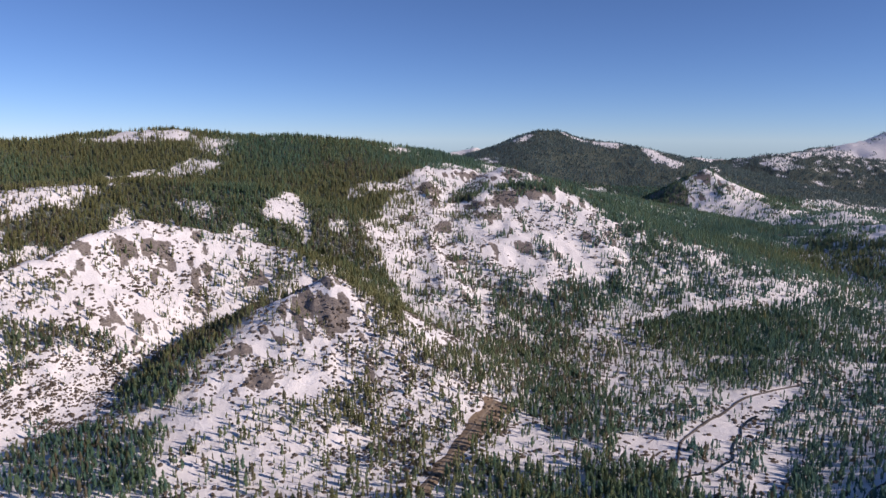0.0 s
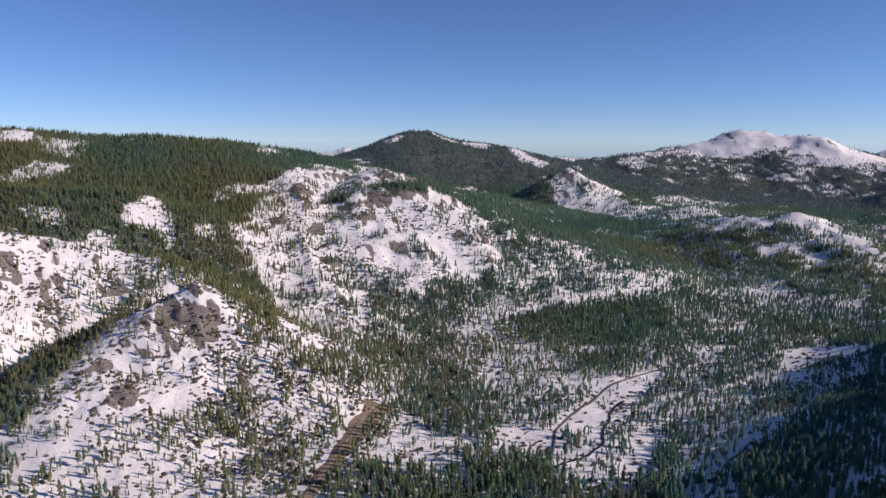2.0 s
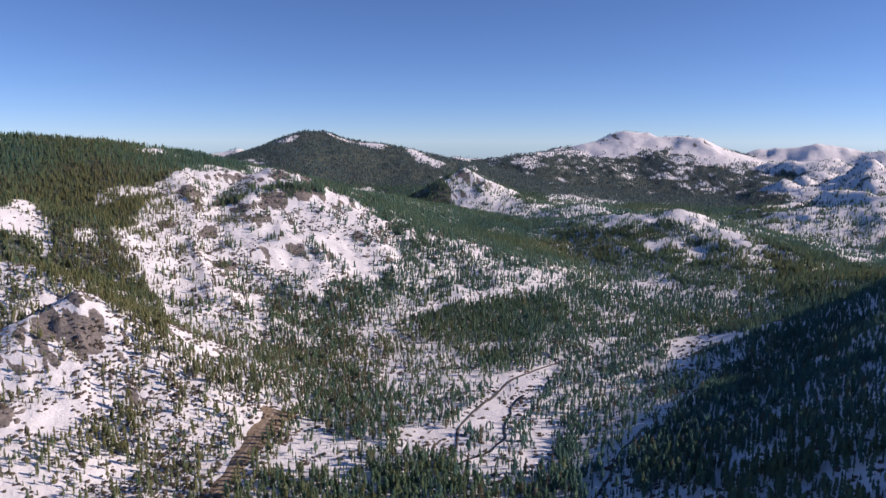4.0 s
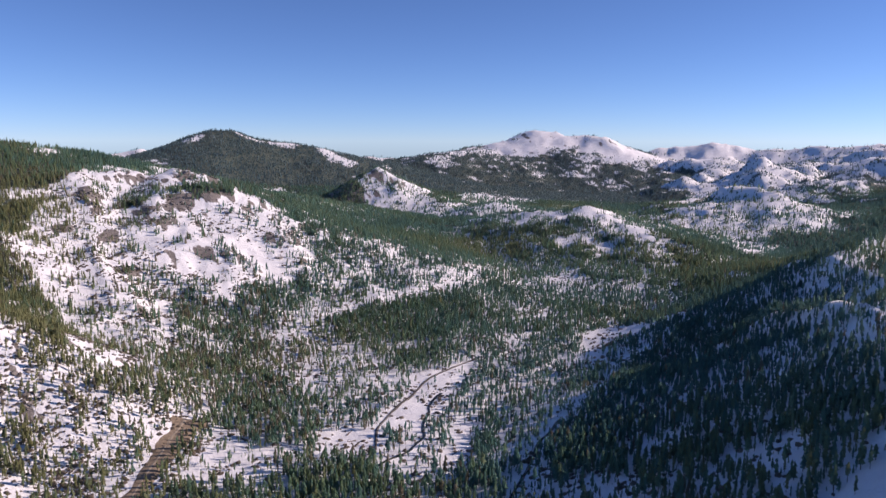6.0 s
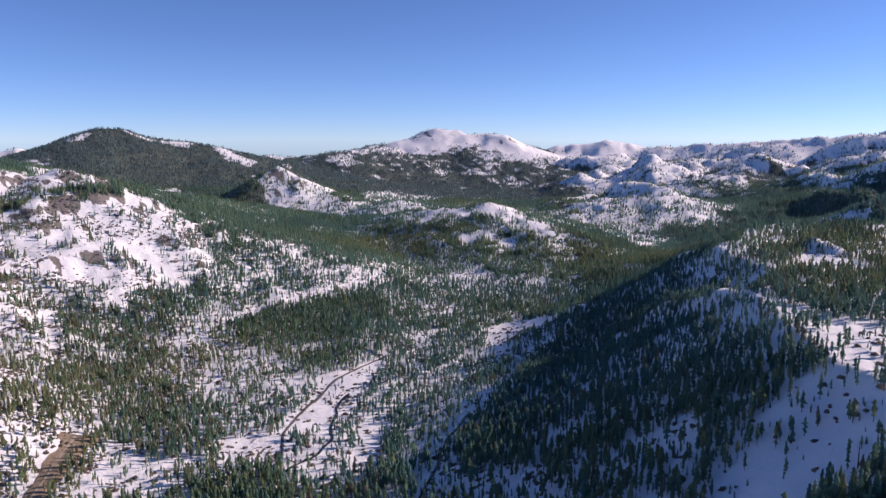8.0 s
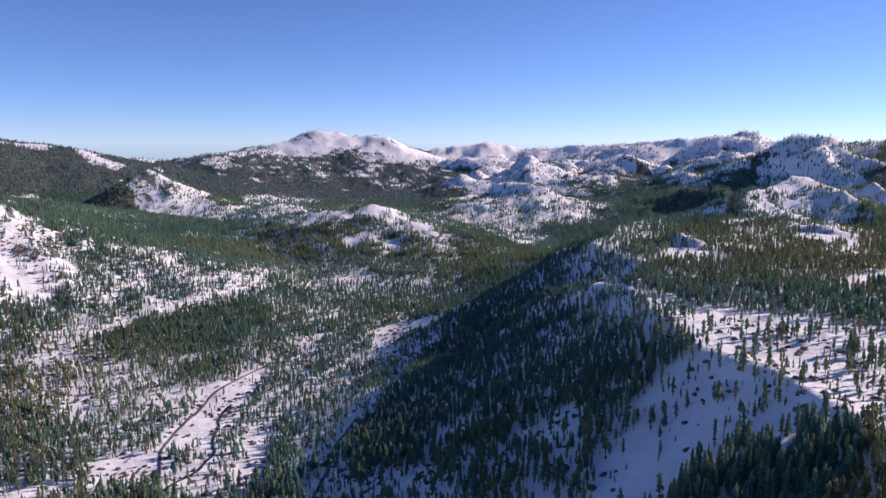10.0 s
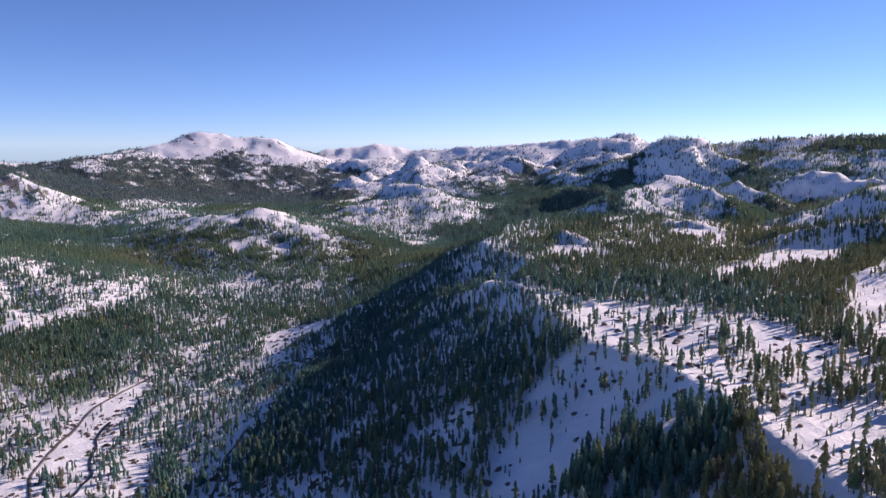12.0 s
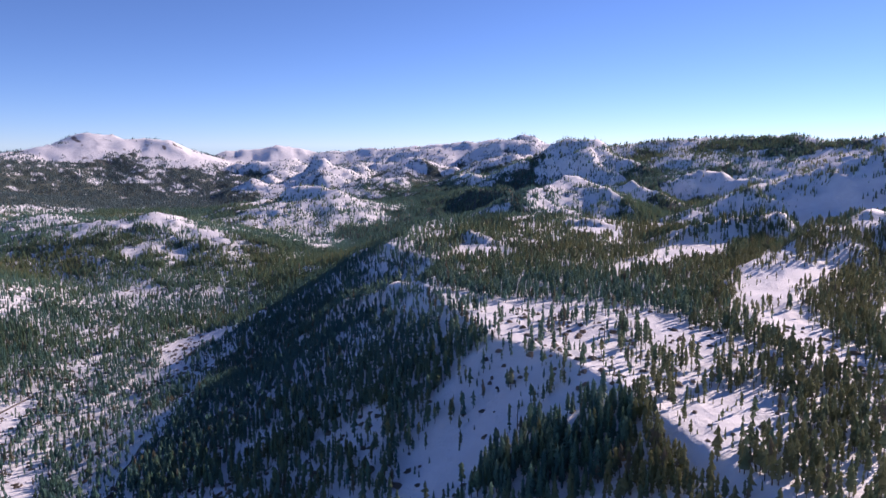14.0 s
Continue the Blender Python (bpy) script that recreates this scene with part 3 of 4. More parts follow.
grove(0.86, (6.6, 998), (8.4, 1024), (9.8, 975), (12.5, 1027), (17.8, 1097), (17.1, 1003), (14.5, 892), (13.2, 826), (8.6, 667), (5.7, 691), (7.1, 854))  # wood at the foot of the big hill
grove(0.08, (7.9, 1067), (9.8, 1056), (11.9, 996), (11.2, 983), (8.9, 1011))
grove(0.8, (11.6, 1332), (13.2, 1350), (17.2, 1250), (18.2, 1149), (20.7, 1241), (23, 1690), (24.4, 2371), (22.2, 1871), (17, 2898))  # wood behind the big hill
grove(0.28, (18, 1270), (19, 1286), (19.1, 1238), (18, 1231))
grove(0.8, (37.7, 482), (41.1, 569), (45.1, 708), (49.5, 776), (54, 790), (57.6, 644), (60.4, 584), (65.8, 440), (62.1, 441), (58.4, 397), (56.5, 352))  # shaded wood
grove(0.97, (36.3, 499), (38.3, 565), (40.4, 615), (44.6, 776), (48.3, 829), (51.9, 829), (55, 790), (54.9, 652), (53.1, 599), (48.5, 591), (44.9, 530), (43, 429))  # foot of the shaded slope
grove(0.36, (43.1, 495), (48.4, 495), (49.3, 477), (46.2, 473), (44.8, 435), (43, 442))  # snow streaks in the shade
grove(0.3, (50.2, 441), (52.9, 446), (55.2, 440), (56.5, 407), (55.1, 390), (52.8, 405), (51, 422))
grove(0.66, (44, 469), (50.6, 426), (54.6, 384), (54.6, 362), (48.2, 389))
grove(0.6, (53.1, 594), (57.6, 614), (60.8, 580), (61.2, 513), (57.6, 498), (53.9, 516))
grove(0.98, (51, 435), (54.8, 464), (60.3, 484), (63, 463), (64.9, 432), (62.1, 430), (59.3, 411), (57.5, 411), (54.8, 450), (51.1, 451))  # crest wood
grove(0.14, (65.8, 437), (69.4, 429), (71.6, 394), (75.1, 351), (72.5, 348), (67.6, 339), (64.8, 336), (63, 316), (56.9, 350), (58.4, 381), (61.2, 404), (63.5, 430))  # shaded snow
grove(0.3, (63.5, 430), (65.8, 435), (66.7, 410), (63.9, 395), (61.2, 388))
grove(0.8, (59.5, 631), (63.1, 680), (69.4, 678), (73.8, 716), (78.8, 1086), (87.3, 1221), (88.1, 1170), (87.4, 801), (84.4, 686), (82.9, 516), (79.7, 493), (78, 534), (73.8, 545), (69.4, 547), (64.9, 544))  # wood on the bench
grove(0.84, (59.5, 629), (63.1, 668), (69.4, 668), (73.8, 683), (79.7, 677), (84, 917), (88.1, 1170), (87.4, 801), (84.4, 686), (82.9, 516), (79.7, 493), (78, 534), (73.8, 545), (69.4, 547), (64.9, 544))
grove(0.8, (53.1, 690), (57.6, 639), (60.4, 623), (61.3, 778), (66.7, 776), (75.5, 832), (75.5, 716), (69.4, 678), (62.2, 636), (59.5, 628))
grove(0.12, (66.2, 439), (69.4, 490), (75.5, 496), (78, 525), (81.8, 466), (84.9, 461), (86.8, 411), (83.8, 395), (79.8, 355), (76, 348), (72.9, 396))  # sunlit bench
grove(0.4, (67.6, 474), (71.2, 491), (71.6, 461), (68.5, 444))
grove(0.38, (75.1, 467), (76.8, 483), (77.2, 392), (75.3, 382))
grove(0.45, (77.7, 428), (80.8, 441), (81.2, 367), (78.1, 350))
grove(0, (76.8, 491), (78.5, 520), (81.8, 469), (82.4, 448), (78.9, 437))
grove(1, (64.4, 322), (66.7, 333), (72.5, 338), (75.5, 346), (78.1, 329), (79.8, 303), (81.2, 271), (63.9, 304))  # spur wood
grove(0.2, (78.1, 316), (81.8, 361), (86.1, 372), (86.9, 329), (83.9, 294), (84, 267), (81.6, 270), (79.8, 299))  # open slope
grove(0.75, (84.9, 395), (88.3, 415), (91.2, 400), (93.5, 386), (93.7, 277), (88.5, 262), (87.3, 301), (87.6, 355))  # pine wood
grove(0.1, (84, 707), (87.4, 969), (88.1, 785), (87.8, 701), (87.5, 596), (89, 534), (91.1, 461), (93.4, 437), (93.5, 406), (90.5, 417), (87.5, 439), (85.3, 492), (84.8, 630))  # open gully
grove(0.85, (87.9, 577), (90.3, 755), (93.2, 837), (93.4, 476), (91.1, 489), (89.3, 557))  # wood on the slope
grove(0.8, (87.4, 979), (93.1, 869), (93.2, 831), (90.6, 771), (87.8, 710))
grove(0.01, (87.4, 694), (90.6, 763), (89.3, 684), (87.5, 670))
grove(0.03, (90.8, 852), (93, 1236), (93.1, 871), (92.2, 852))
grove(0.1, (65.8, 907), (69.4, 900), (69.4, 826), (66.3, 845))
grove(0.33, (55, 845), (57.7, 893), (60.4, 1070), (63.1, 1106), (62.2, 925), (59.5, 818), (57.7, 765), (55, 792))  # open crest
grove(0.85, (64, 1086), (66.7, 1345), (69.4, 2255), (68.3, 1369), (67.6, 1122), (64.9, 968))  # wood on the hill
grove(0.28, (67, 1122), (68.9, 1425), (71.1, 1533), (73.3, 1491), (75, 1439), (77.2, 1351), (76.8, 1075), (73.4, 1372), (69.4, 1125))  # speckled hill
grove(0.04, (71.2, 1081), (73.3, 1062), (75.9, 1010), (75.5, 882), (72.5, 963))  # mound
grove(0.9, (75.5, 1400), (78.8, 1952), (81.7, 1880), (78.8, 1263), (77.6, 1080), (76.3, 1102))
grove(1, (6.4, 3191), (10.4, 3488), (12.5, 3578), (18.6, 3453), (21.1, 3192), (21.2, 2432), (15.3, 2861), (10.9, 2905), (9.1, 3033))  # wooded peak
grove(0, (12.4, 3569), (14.3, 3524), (16.6, 3524), (16.2, 3427), (14.3, 3542), (12.8, 3551))  # snow on the crest of the peak
grove(0, (18.6, 3488), (19.6, 3401), (21.3, 3257), (20.7, 3208), (19.4, 3282), (18.7, 3401))
grove(0.97, (2.2, 1333), (5.3, 1303), (12.2, 1313), (15.9, 2807), (21.9, 2381), (16.8, 2901), (11.1, 1371))  # wood below the peak
grove(0.55, (13.9, 2843), (16, 2901), (16.4, 2807), (14.7, 1431))
grove(0.95, (54.1, 1748), (57.8, 2085), (60.5, 2445), (65, 2301), (68.5, 2348), (69.4, 2272), (65.8, 1355), (61.4, 2039), (57.7, 900), (55, 902))  # dark canyon
grove(0.93, (29.9, 3516), (36.9, 3736), (44.8, 3260), (48.1, 3092), (44.7, 2272), (42.3, 2691), (38, 3107), (29.9, 2946))  # dark forest band
grove(0.9, (40.8, 3861), (45.6, 3784), (44.8, 3552), (41.9, 3615), (40, 3746))
grove(0.85, (54.2, 3007), (58.7, 2837), (58.7, 2610), (55.1, 2795))
grove(0.9, (58.7, 3588), (62.3, 2766), (63.2, 2426), (60.5, 2533), (58.7, 2895))
grove(0.93, (74.6, 2450), (77.9, 2597), (84.6, 2525), (87.1, 2413), (92.9, 2208), (89, 2248), (87.2, 2186), (84.2, 2377), (79.5, 2487), (76.7, 2324))  # wooded skyline
grove(0.15, (77.5, 2564), (79.5, 2570), (81.5, 2564), (79.5, 2450))
grove(0.93, (75.4, 2289), (78.7, 2329), (79.6, 1987), (75.5, 1904))
grove(0.88, (33.4, 4112), (35.8, 4081), (38.6, 4207), (39.3, 3871), (42, 3774), (36.9, 3764), (30, 3652), (30.1, 4061))  # forest below the far mountain
grove(0, (30.8, 4336), (33.2, 4392), (35.3, 4436), (37.9, 4403), (40.9, 4293), (42.5, 4370), (46.5, 4516), (51.7, 4505), (53.4, 4283), (48.2, 3842), (44.9, 4102), (42, 3950), (40.8, 4020), (38.6, 4282), (35.6, 4112), (33.5, 4154))  # snowfield of the far mountain
grove(0.9, (-0.6, 722), (1.3, 708), (5.6, 692), (10.2, 695), (6.2, 644), (2.6, 653), (-0.8, 680))  # gully wood
grove(0.86, (7.6, 653), (8.7, 711), (12.4, 787), (15.7, 715), (17.4, 636), (16.4, 575), (14.2, 566), (10.5, 605), (8.1, 631))  # wood at the end of the cutting
grove(0.04, (73.8, 698), (77.2, 772), (79.7, 877), (83.6, 941), (84, 931), (81.7, 809), (77.6, 700), (75.1, 666))  # snow bank on the bench
grove(0.03, (61.8, 771), (63.6, 862), (65.4, 847), (67.2, 782), (64.9, 744), (62.2, 731))  # white knob
grove(0.4, (25.4, 588), (28, 620), (29, 555), (26.1, 544))  # trees by the creek
grove(0.4, (28.7, 697), (31.1, 693), (31.2, 591), (29, 620))
# end of the woods

ROAD = [at(b, d) for b, d in [(1.1, 466), (4.2, 535), (6.1, 586), (7.5, 623), (10.2, 709), (13.3, 836), (15.5, 902), (17.6, 969), (20.1, 1038), (23.4, 1075), (27.0, 1079)]]
LANE = [at(b, d) for b, d in [(30.9, 792), (28.7, 757), (26.8, 721), (25.6, 679), (23.9, 635), (22.7, 592), (22.6, 548)]]
CREEK = [at(b, d) for b, d in [(28.2, 688), (27.1, 646), (26.2, 615), (26.6, 583), (25.5, 547), (24.3, 533), (22.7, 510)]]
RIVER = [at(b, d) for b, d in [(33.7, 445), (35.1, 483), (35.8, 521), (37.9, 586), (40.1, 625), (40.7, 780), (40.0, 841), (41.8, 884), (45.2, 936)]]


def cover(x, y, bare):
    """How thick the trees stand, 0 to 1."""
    r, b = np.hypot(x, y), np.degrees(np.arctan2(x, y))
    wave = fbm(x, y, 55, 4, 211)
    d = 0.46 + 0.9 * fbm(x, y, 150, 4, 201) + 0.5 * smooth(r, 1500, 2500)
    d = np.clip(np.clip(d, 0.14, 1) * (1 - bare), 0, 1)
    ragged = r * (0.022 * wave + 0.012 * fbm(x, y, 16, 3, 213))
    for thick, outline in GROVES:
        px, py = np.mean(outline, 0)
        reach = max(math.hypot(a - px, c - py) for a, c in outline) + 60
        near = np.hypot(x - px, y - py) < reach
        if near.any():
            edge = inside_line(x[near], y[near], outline) + ragged[near] * min(1.0, (reach - 60) / (0.16 * math.hypot(px, py)))
            d[near] += (thick - d[near]) * (1 - smooth(edge / r[near], -0.008, 0.008))
    d = np.clip(d + (0.34 + 0.3 * smooth(r, 800, 1300)) * (1 - 0.85 * d ** 3) * fbm(x, y, 22, 2, 207) * (d > 0.02), 0, 1)
    for line, half in ((ROAD[:4], 5), (LANE, 2), (CREEK, 1), (RIVER[:4], 0)):
        d = d * smooth(line_distance(x, y, line), half, half + 3)
    return d ** 1.4


def rib_noise(x, y):
    """Rock ribs that run down the slopes towards the valley."""
    r, b = np.hypot(x, y), np.arctan2(x, y)
    return 0.6 * fbm(1100 * b, 0.4 * r, 26, 4, 61, 0.6, True) + 0.5 * fbm(x, y, 17, 3, 67, 0.6, True)


# ---- the ground sheet ----
def ground_sheet():
    bearings = np.concatenate([np.arange(-32, 97, 0.245), np.arange(97, 328, 2.1)])
    radii = np.concatenate([[2.0, 40.0, 80.0], np.geomspace(125, 4930, 400)])
    b, r = np.meshgrid(np.radians(bearings), radii)
    x, y = r * np.sin(b), r * np.cos(b)
    z, bare, crag = survey(x, y)
    rows, cols = x.shape
    verts = np.stack([x, y, z], -1).reshape(-1, 3)
    i, j = np.meshgrid(np.arange(rows - 1), np.arange(cols), indexing="ij")
    k = (j + 1) % cols
    quads = np.stack([i * cols + j, (i + 1) * cols + j, (i + 1) * cols + k, i * cols + k], -1).reshape(-1, 4)[:, ::-1]
    # the sheet closes in a small ring at the middle
    verts[:cols] = verts[:cols].mean(0)
    return verts, quads, x, y, z, bare, crag


def mesh_of(name, verts, faces, corners, materials, attributes=(), soft=False, slots=None):
    me = bpy.data.meshes.new(name)
    me.vertices.add(len(verts))
    me.vertices.foreach_set("co", np.ascontiguousarray(verts, np.float32).ravel())
    me.loops.add(len(faces) * corners)
    me.loops.foreach_set("vertex_index", np.ascontiguousarray(faces, np.int32).ravel())
    me.polygons.add(len(faces))
    me.polygons.foreach_set("loop_start", np.arange(len(faces), dtype=np.int32) * corners)
    me.polygons.foreach_set("use_smooth", np.full(len(faces), soft))
    for m in materials:
        me.materials.append(m)
    if slots is not None:
        me.polygons.foreach_set("material_index", np.ascontiguousarray(slots, np.int32))
    for key, values in attributes:
        me.attributes.new(key, "FLOAT", "POINT").data.foreach_set("value", np.ascontiguousarray(values, np.float32).ravel())
    me.update(calc_edges=True)
    return me


verts, quads, gx, gy, gz, gbare, gcrag = ground_sheet()
gr = np.hypot(gx, gy)
slope_out = np.gradient(gz, axis=0) / np.gradient(gr, axis=0)
slope_round = np.gradient(gz, axis=1) / (gr * np.radians(0.245))
steep = np.hypot(slope_out, np.where(np.abs(slope_round) < 3, slope_round, 0))
ribs = rib_noise(gx, gy)
rock = smooth(0.9 * (steep - 0.55) + 0.75 * ribs + 0.8 * gcrag, 0.55, 0.8) * smooth(gcrag, 0.02, 0.25)
thick = cover(gx, gy, gbare)
litter = smooth(thick, 0.5, 0.9) * (0.22 + 0.46 * smooth(gr, 600, 1300))
ground = new("ground", mesh_of("ground", verts, quads, 4, [GROUND], (("rock", rock), ("litter", litter)), True))
tagged(ground, "snow-covered mountain land with bare grey rock outcrops", "ground", kind="structure")


# ---- roads and water ----
def ribbon(name, line, half, lift, mat, label, category, wander=1.5, widen=0.0):
    """A strip laid along a line over the land, with a low crown."""
    pts = []
    for (ax, ay), (bx, by) in zip(line, line[1:]):
        n = max(2, int(math.hypot(bx - ax, by - ay) / 4))
        pts += [(ax + (bx - ax) * k / n, ay + (by - ay) * k / n) for k in range(n)]
    p = np.array(pts + [line[-1]])
    for _ in range(6):
        p[1:-1] = 0.25 * p[:-2] + 0.5 * p[1:-1] + 0.25 * p[2:]
    d = np.gradient(p, axis=0)
    side = np.stack([-d[:, 1], d[:, 0]], 1) / np.hypot(d[:, 0], d[:, 1])[:, None]
    p = p + side * wander * fbm(p[:, 0], p[:, 1], 40, 2, 15)[:, None]
    across = np.linspace(-1, 1, 7)
    ragged = (1 + 0.55 * fbm(p[:, 0], p[:, 1], 18, 3, 18)) * (1 + widen * np.linspace(0, 1, len(p)) ** 2)
    g = p[:, None] + side[:, None] * (across[None] * half * ragged[:, None])[..., None]
    z = land(g[..., 0], g[..., 1])
    mid = z.mean(1)
    for _ in range(8):
        mid[1:-1] = 0.25 * mid[:-2] + 0.5 * mid[1:-1] + 0.25 * mid[2:]
    z = np.maximum(z, 0.3 * z + 0.7 * mid[:, None]) + lift - 1.4 * np.abs(across[None]) ** 4
    v = np.concatenate([g, z[..., None]], -1).reshape(-1, 3)
    i, j = np.meshgrid(np.arange(len(p) - 1), np.arange(6), indexing="ij")
    f = np.stack([i * 7 + j, (i + 1) * 7 + j, (i + 1) * 7 + j + 1, i * 7 + j + 1], -1).reshape(-1, 4)[:, ::-1]
    return tagged(new(name, mesh_of(name, v, f, 4, [mat], (), True)), label, category, kind="structure")


ribbon("road_cutting", ROAD[:4], 7.5, 0.6, DIRT, "bare brown earth cutting among snow and pines", "road", 6.0, 0.9)
ribbon("road", ROAD[:4], 2.0, 0.75, TRACK, "pale dirt track along the brown cutting", "road")
ribbon("lane", LANE, 1.5, 0.8, ASPHALT, "narrow ploughed lane across the snowy meadow", "road")
ribbon("creek", CREEK, 1.5, 0.7, WATER, "dark creek winding through snow", "water", 7.0)
ribbon("river", RIVER[:4], 1.6, 0.7, WATER, "dark river along the foot of the shaded slope", "water", 4.0)


# ---- trees ----
def conifer(tiers, points, trunk, rnd):
    """A conifer one metre high: ragged tiers of branches round a stem. Corners, triangles, and which are bark."""
    v, f, bark = [], [], []
    if trunk:
        for a in range(trunk):
            t = 2 * math.pi * a / trunk
            v.append((0.019 * math.cos(t), 0.019 * math.sin(t), -0.06))
        v.append((0, 0, 0.9))
        for a in range(trunk):
            f.append((a, (a + 1) % trunk, trunk))
            bark.append(1)
    base = rnd.uniform(0.14, 0.36) if trunk else 0.05
    full = rnd.uniform(0.42, 0.68)
    for n in range(tiers):
        s = n / tiers
        low = base + (1 - base) * (s * 0.93 + (rnd.uniform(-0.3, 0.3) / tiers if trunk and n else 0))
        high = 1.0 if n == tiers - 1 else min(1.0, low + (1 - base) * rnd.uniform(1.5, 2.1) / tiers)
        radius = 0.145 * (1 - s) ** full * (rnd.uniform(0.7, 1.15) * min(1.0, 0.62 + 1.6 * s) if trunk else 1.0) + 0.012
        ox, oy = (0.3 * radius * rnd.uniform(-1, 1), 0.3 * radius * rnd.uniform(-1, 1)) if trunk else (0, 0)
        first = len(v)
        turn = rnd.uniform(0, 6.28)
        for p in range(points):
            t = turn + 2 * math.pi * (p + rnd.uniform(-0.25, 0.25)) / points
            rr = radius * rnd.uniform(0.55, 1.4)
            v.append((ox + rr * math.cos(t), oy + rr * math.sin(t), low + rnd.uniform(-0.22, 0.22) / tiers))
        v.append((rnd.uniform(-0.01, 0.01), rnd.uniform(-0.01, 0.01), high))
        for p in range(points):
            f.append((first + p, first + (p + 1) % points, len(v) - 1))
            bark.append(0)
    return np.array(v), np.array(f), np.array(bark)


rng = np.random.default_rng(5)


def wood(name, kinds, places, heights, widths, tints, materials, label, category="forest"):
    """Many trees as one mesh."""
    pick = rng.integers(0, len(kinds), len(places))
    turn = rng.uniform(0, 6.283, len(places))
    allv, allf, allm, allt, off = [], [], [], [], 0
    for k, (v, f, bark) in enumerate(kinds):
        who = np.nonzero(pick == k)[0]
        if not len(who):
            continue
        c, s = np.cos(turn[who])[:, None], np.sin(turn[who])[:, None]
        h, w = heights[who][:, None], (heights[who] * widths[who])[:, None]
        x = (v[None, :, 0] * c - v[None, :, 1] * s) * w + places[who, 0:1]
        y = (v[None, :, 0] * s + v[None, :, 1] * c) * w + places[who, 1:2]
        z = v[None, :, 2] * h + places[who, 2:3]
        allv.append(np.stack([x, y, z], -1).reshape(-1, 3))
        allf.append((f[None] + (np.arange(len(who)) * len(v))[:, None, None] + off).reshape(-1, 3))
        allm.append(np.tile(bark, len(who)))
        allt.append(np.repeat(tints[who], len(v)))
        off += len(who) * len(v)
    me = mesh_of(name, np.concatenate(allv), np.concatenate(allf), 3, materials, (("tint", np.concatenate(allt)),), False, np.concatenate(allm))
    return tagged(new(name, me), label, category, kind="stuff")


def scatter(r0, r1, area, b0, b1, thickness):
    """Places strewn over a sector, one to so many square metres where the growth is thick."""
    n = int(0.5 * radians(b1 - b0) * (r1 * r1 - r0 * r0) / area)
    r = np.sqrt(rng.uniform(r0 * r0, r1 * r1, n))
    b = np.radians(rng.uniform(b0, b1, n))
    x, y = r * np.sin(b), r * np.cos(b)
    z, bare, crag = survey(x, y)
    keep = rng.uniform(0, 1, n) < thickness(x, y, bare)
    return np.stack([x, y, z - 0.3], -1)[keep]


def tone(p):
    """The tint of each tree: greener or yellower from stand to stand, with some dry brown ones; shade and sunlight
    tinted in by place.
    """
    # Shade put into the slope's tint as teal, sunlight into the bench's as yellow.
    in_shade = smooth(p[:, 0], 180, 260) * smooth(p[:, 1], 60, 140) * (1 - smooth(np.hypot(p[:, 0], p[:, 1]), 560, 680))
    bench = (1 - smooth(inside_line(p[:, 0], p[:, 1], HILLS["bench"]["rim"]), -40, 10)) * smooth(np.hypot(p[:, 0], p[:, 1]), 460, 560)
    t = np.clip(0.42 - 0.26 * in_shade + 0.40 * smooth(-p[:, 0], -200, 150) + 0.22 * (p[:, 0] > 250) * (p[:, 1] < 80) + 0.3 * bench + 0.6 * fbm(p[:, 0], p[:, 1], 260, 3, 301) + rng.normal(0, 0.17, len(p)), 0.16, 1)
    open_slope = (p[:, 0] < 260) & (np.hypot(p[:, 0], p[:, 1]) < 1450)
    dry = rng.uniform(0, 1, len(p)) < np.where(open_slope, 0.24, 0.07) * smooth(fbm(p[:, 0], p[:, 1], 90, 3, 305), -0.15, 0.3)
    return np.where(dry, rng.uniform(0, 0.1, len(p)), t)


def plant(name, r0, r1, area, tiers, points, trunk, label, mats, wide=1.0, thickness=cover, size=(11.0, 3.0), keep=None):
    p = scatter(r0, r1, area, -31.0, 96.0, thickness)
    if keep is not None:
        p = p[keep(p)]
    kinds = [conifer(tiers, points, trunk, random.Random(n + tiers)) for n in range(9)]
    h = rng.normal(*size, len(p)).clip(size[0] - 2.5 * size[1], size[0] + 2.3 * size[1])
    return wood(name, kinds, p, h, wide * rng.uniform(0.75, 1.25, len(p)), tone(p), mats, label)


SNOWFIELD = [at(*place) for place in ((8.6, 1137), (13.8, 1134))]


def clean(x, y):
    """Open snow on the face of the big hill, with hardly a bush."""
    return 1 - 0.85 * (1 - smooth(line_distance(x, y, SNOWFIELD) + 30 * fbm(x, y, 40, 3, 421), 45, 75))


def young(x, y, bare):
    """Where small trees come up on open snow."""
    d = cover(x, y, bare)
    return (0.25 + 0.75 * smooth(fbm(x, y, 35, 4, 501), -0.15, 0.25)) * smooth(d, 0.001, 0.02) * (1 - smooth(d, 0.3, 0.7)) * np.where((x > 400) & (y < 240), 0.35, 1.0) * clean(x, y)


SPUR = (305.0, 110.0)


def off_spur(p):
    return np.hypot(p[:, 0] - SPUR[0], p[:, 1] - SPUR[1]) > 35


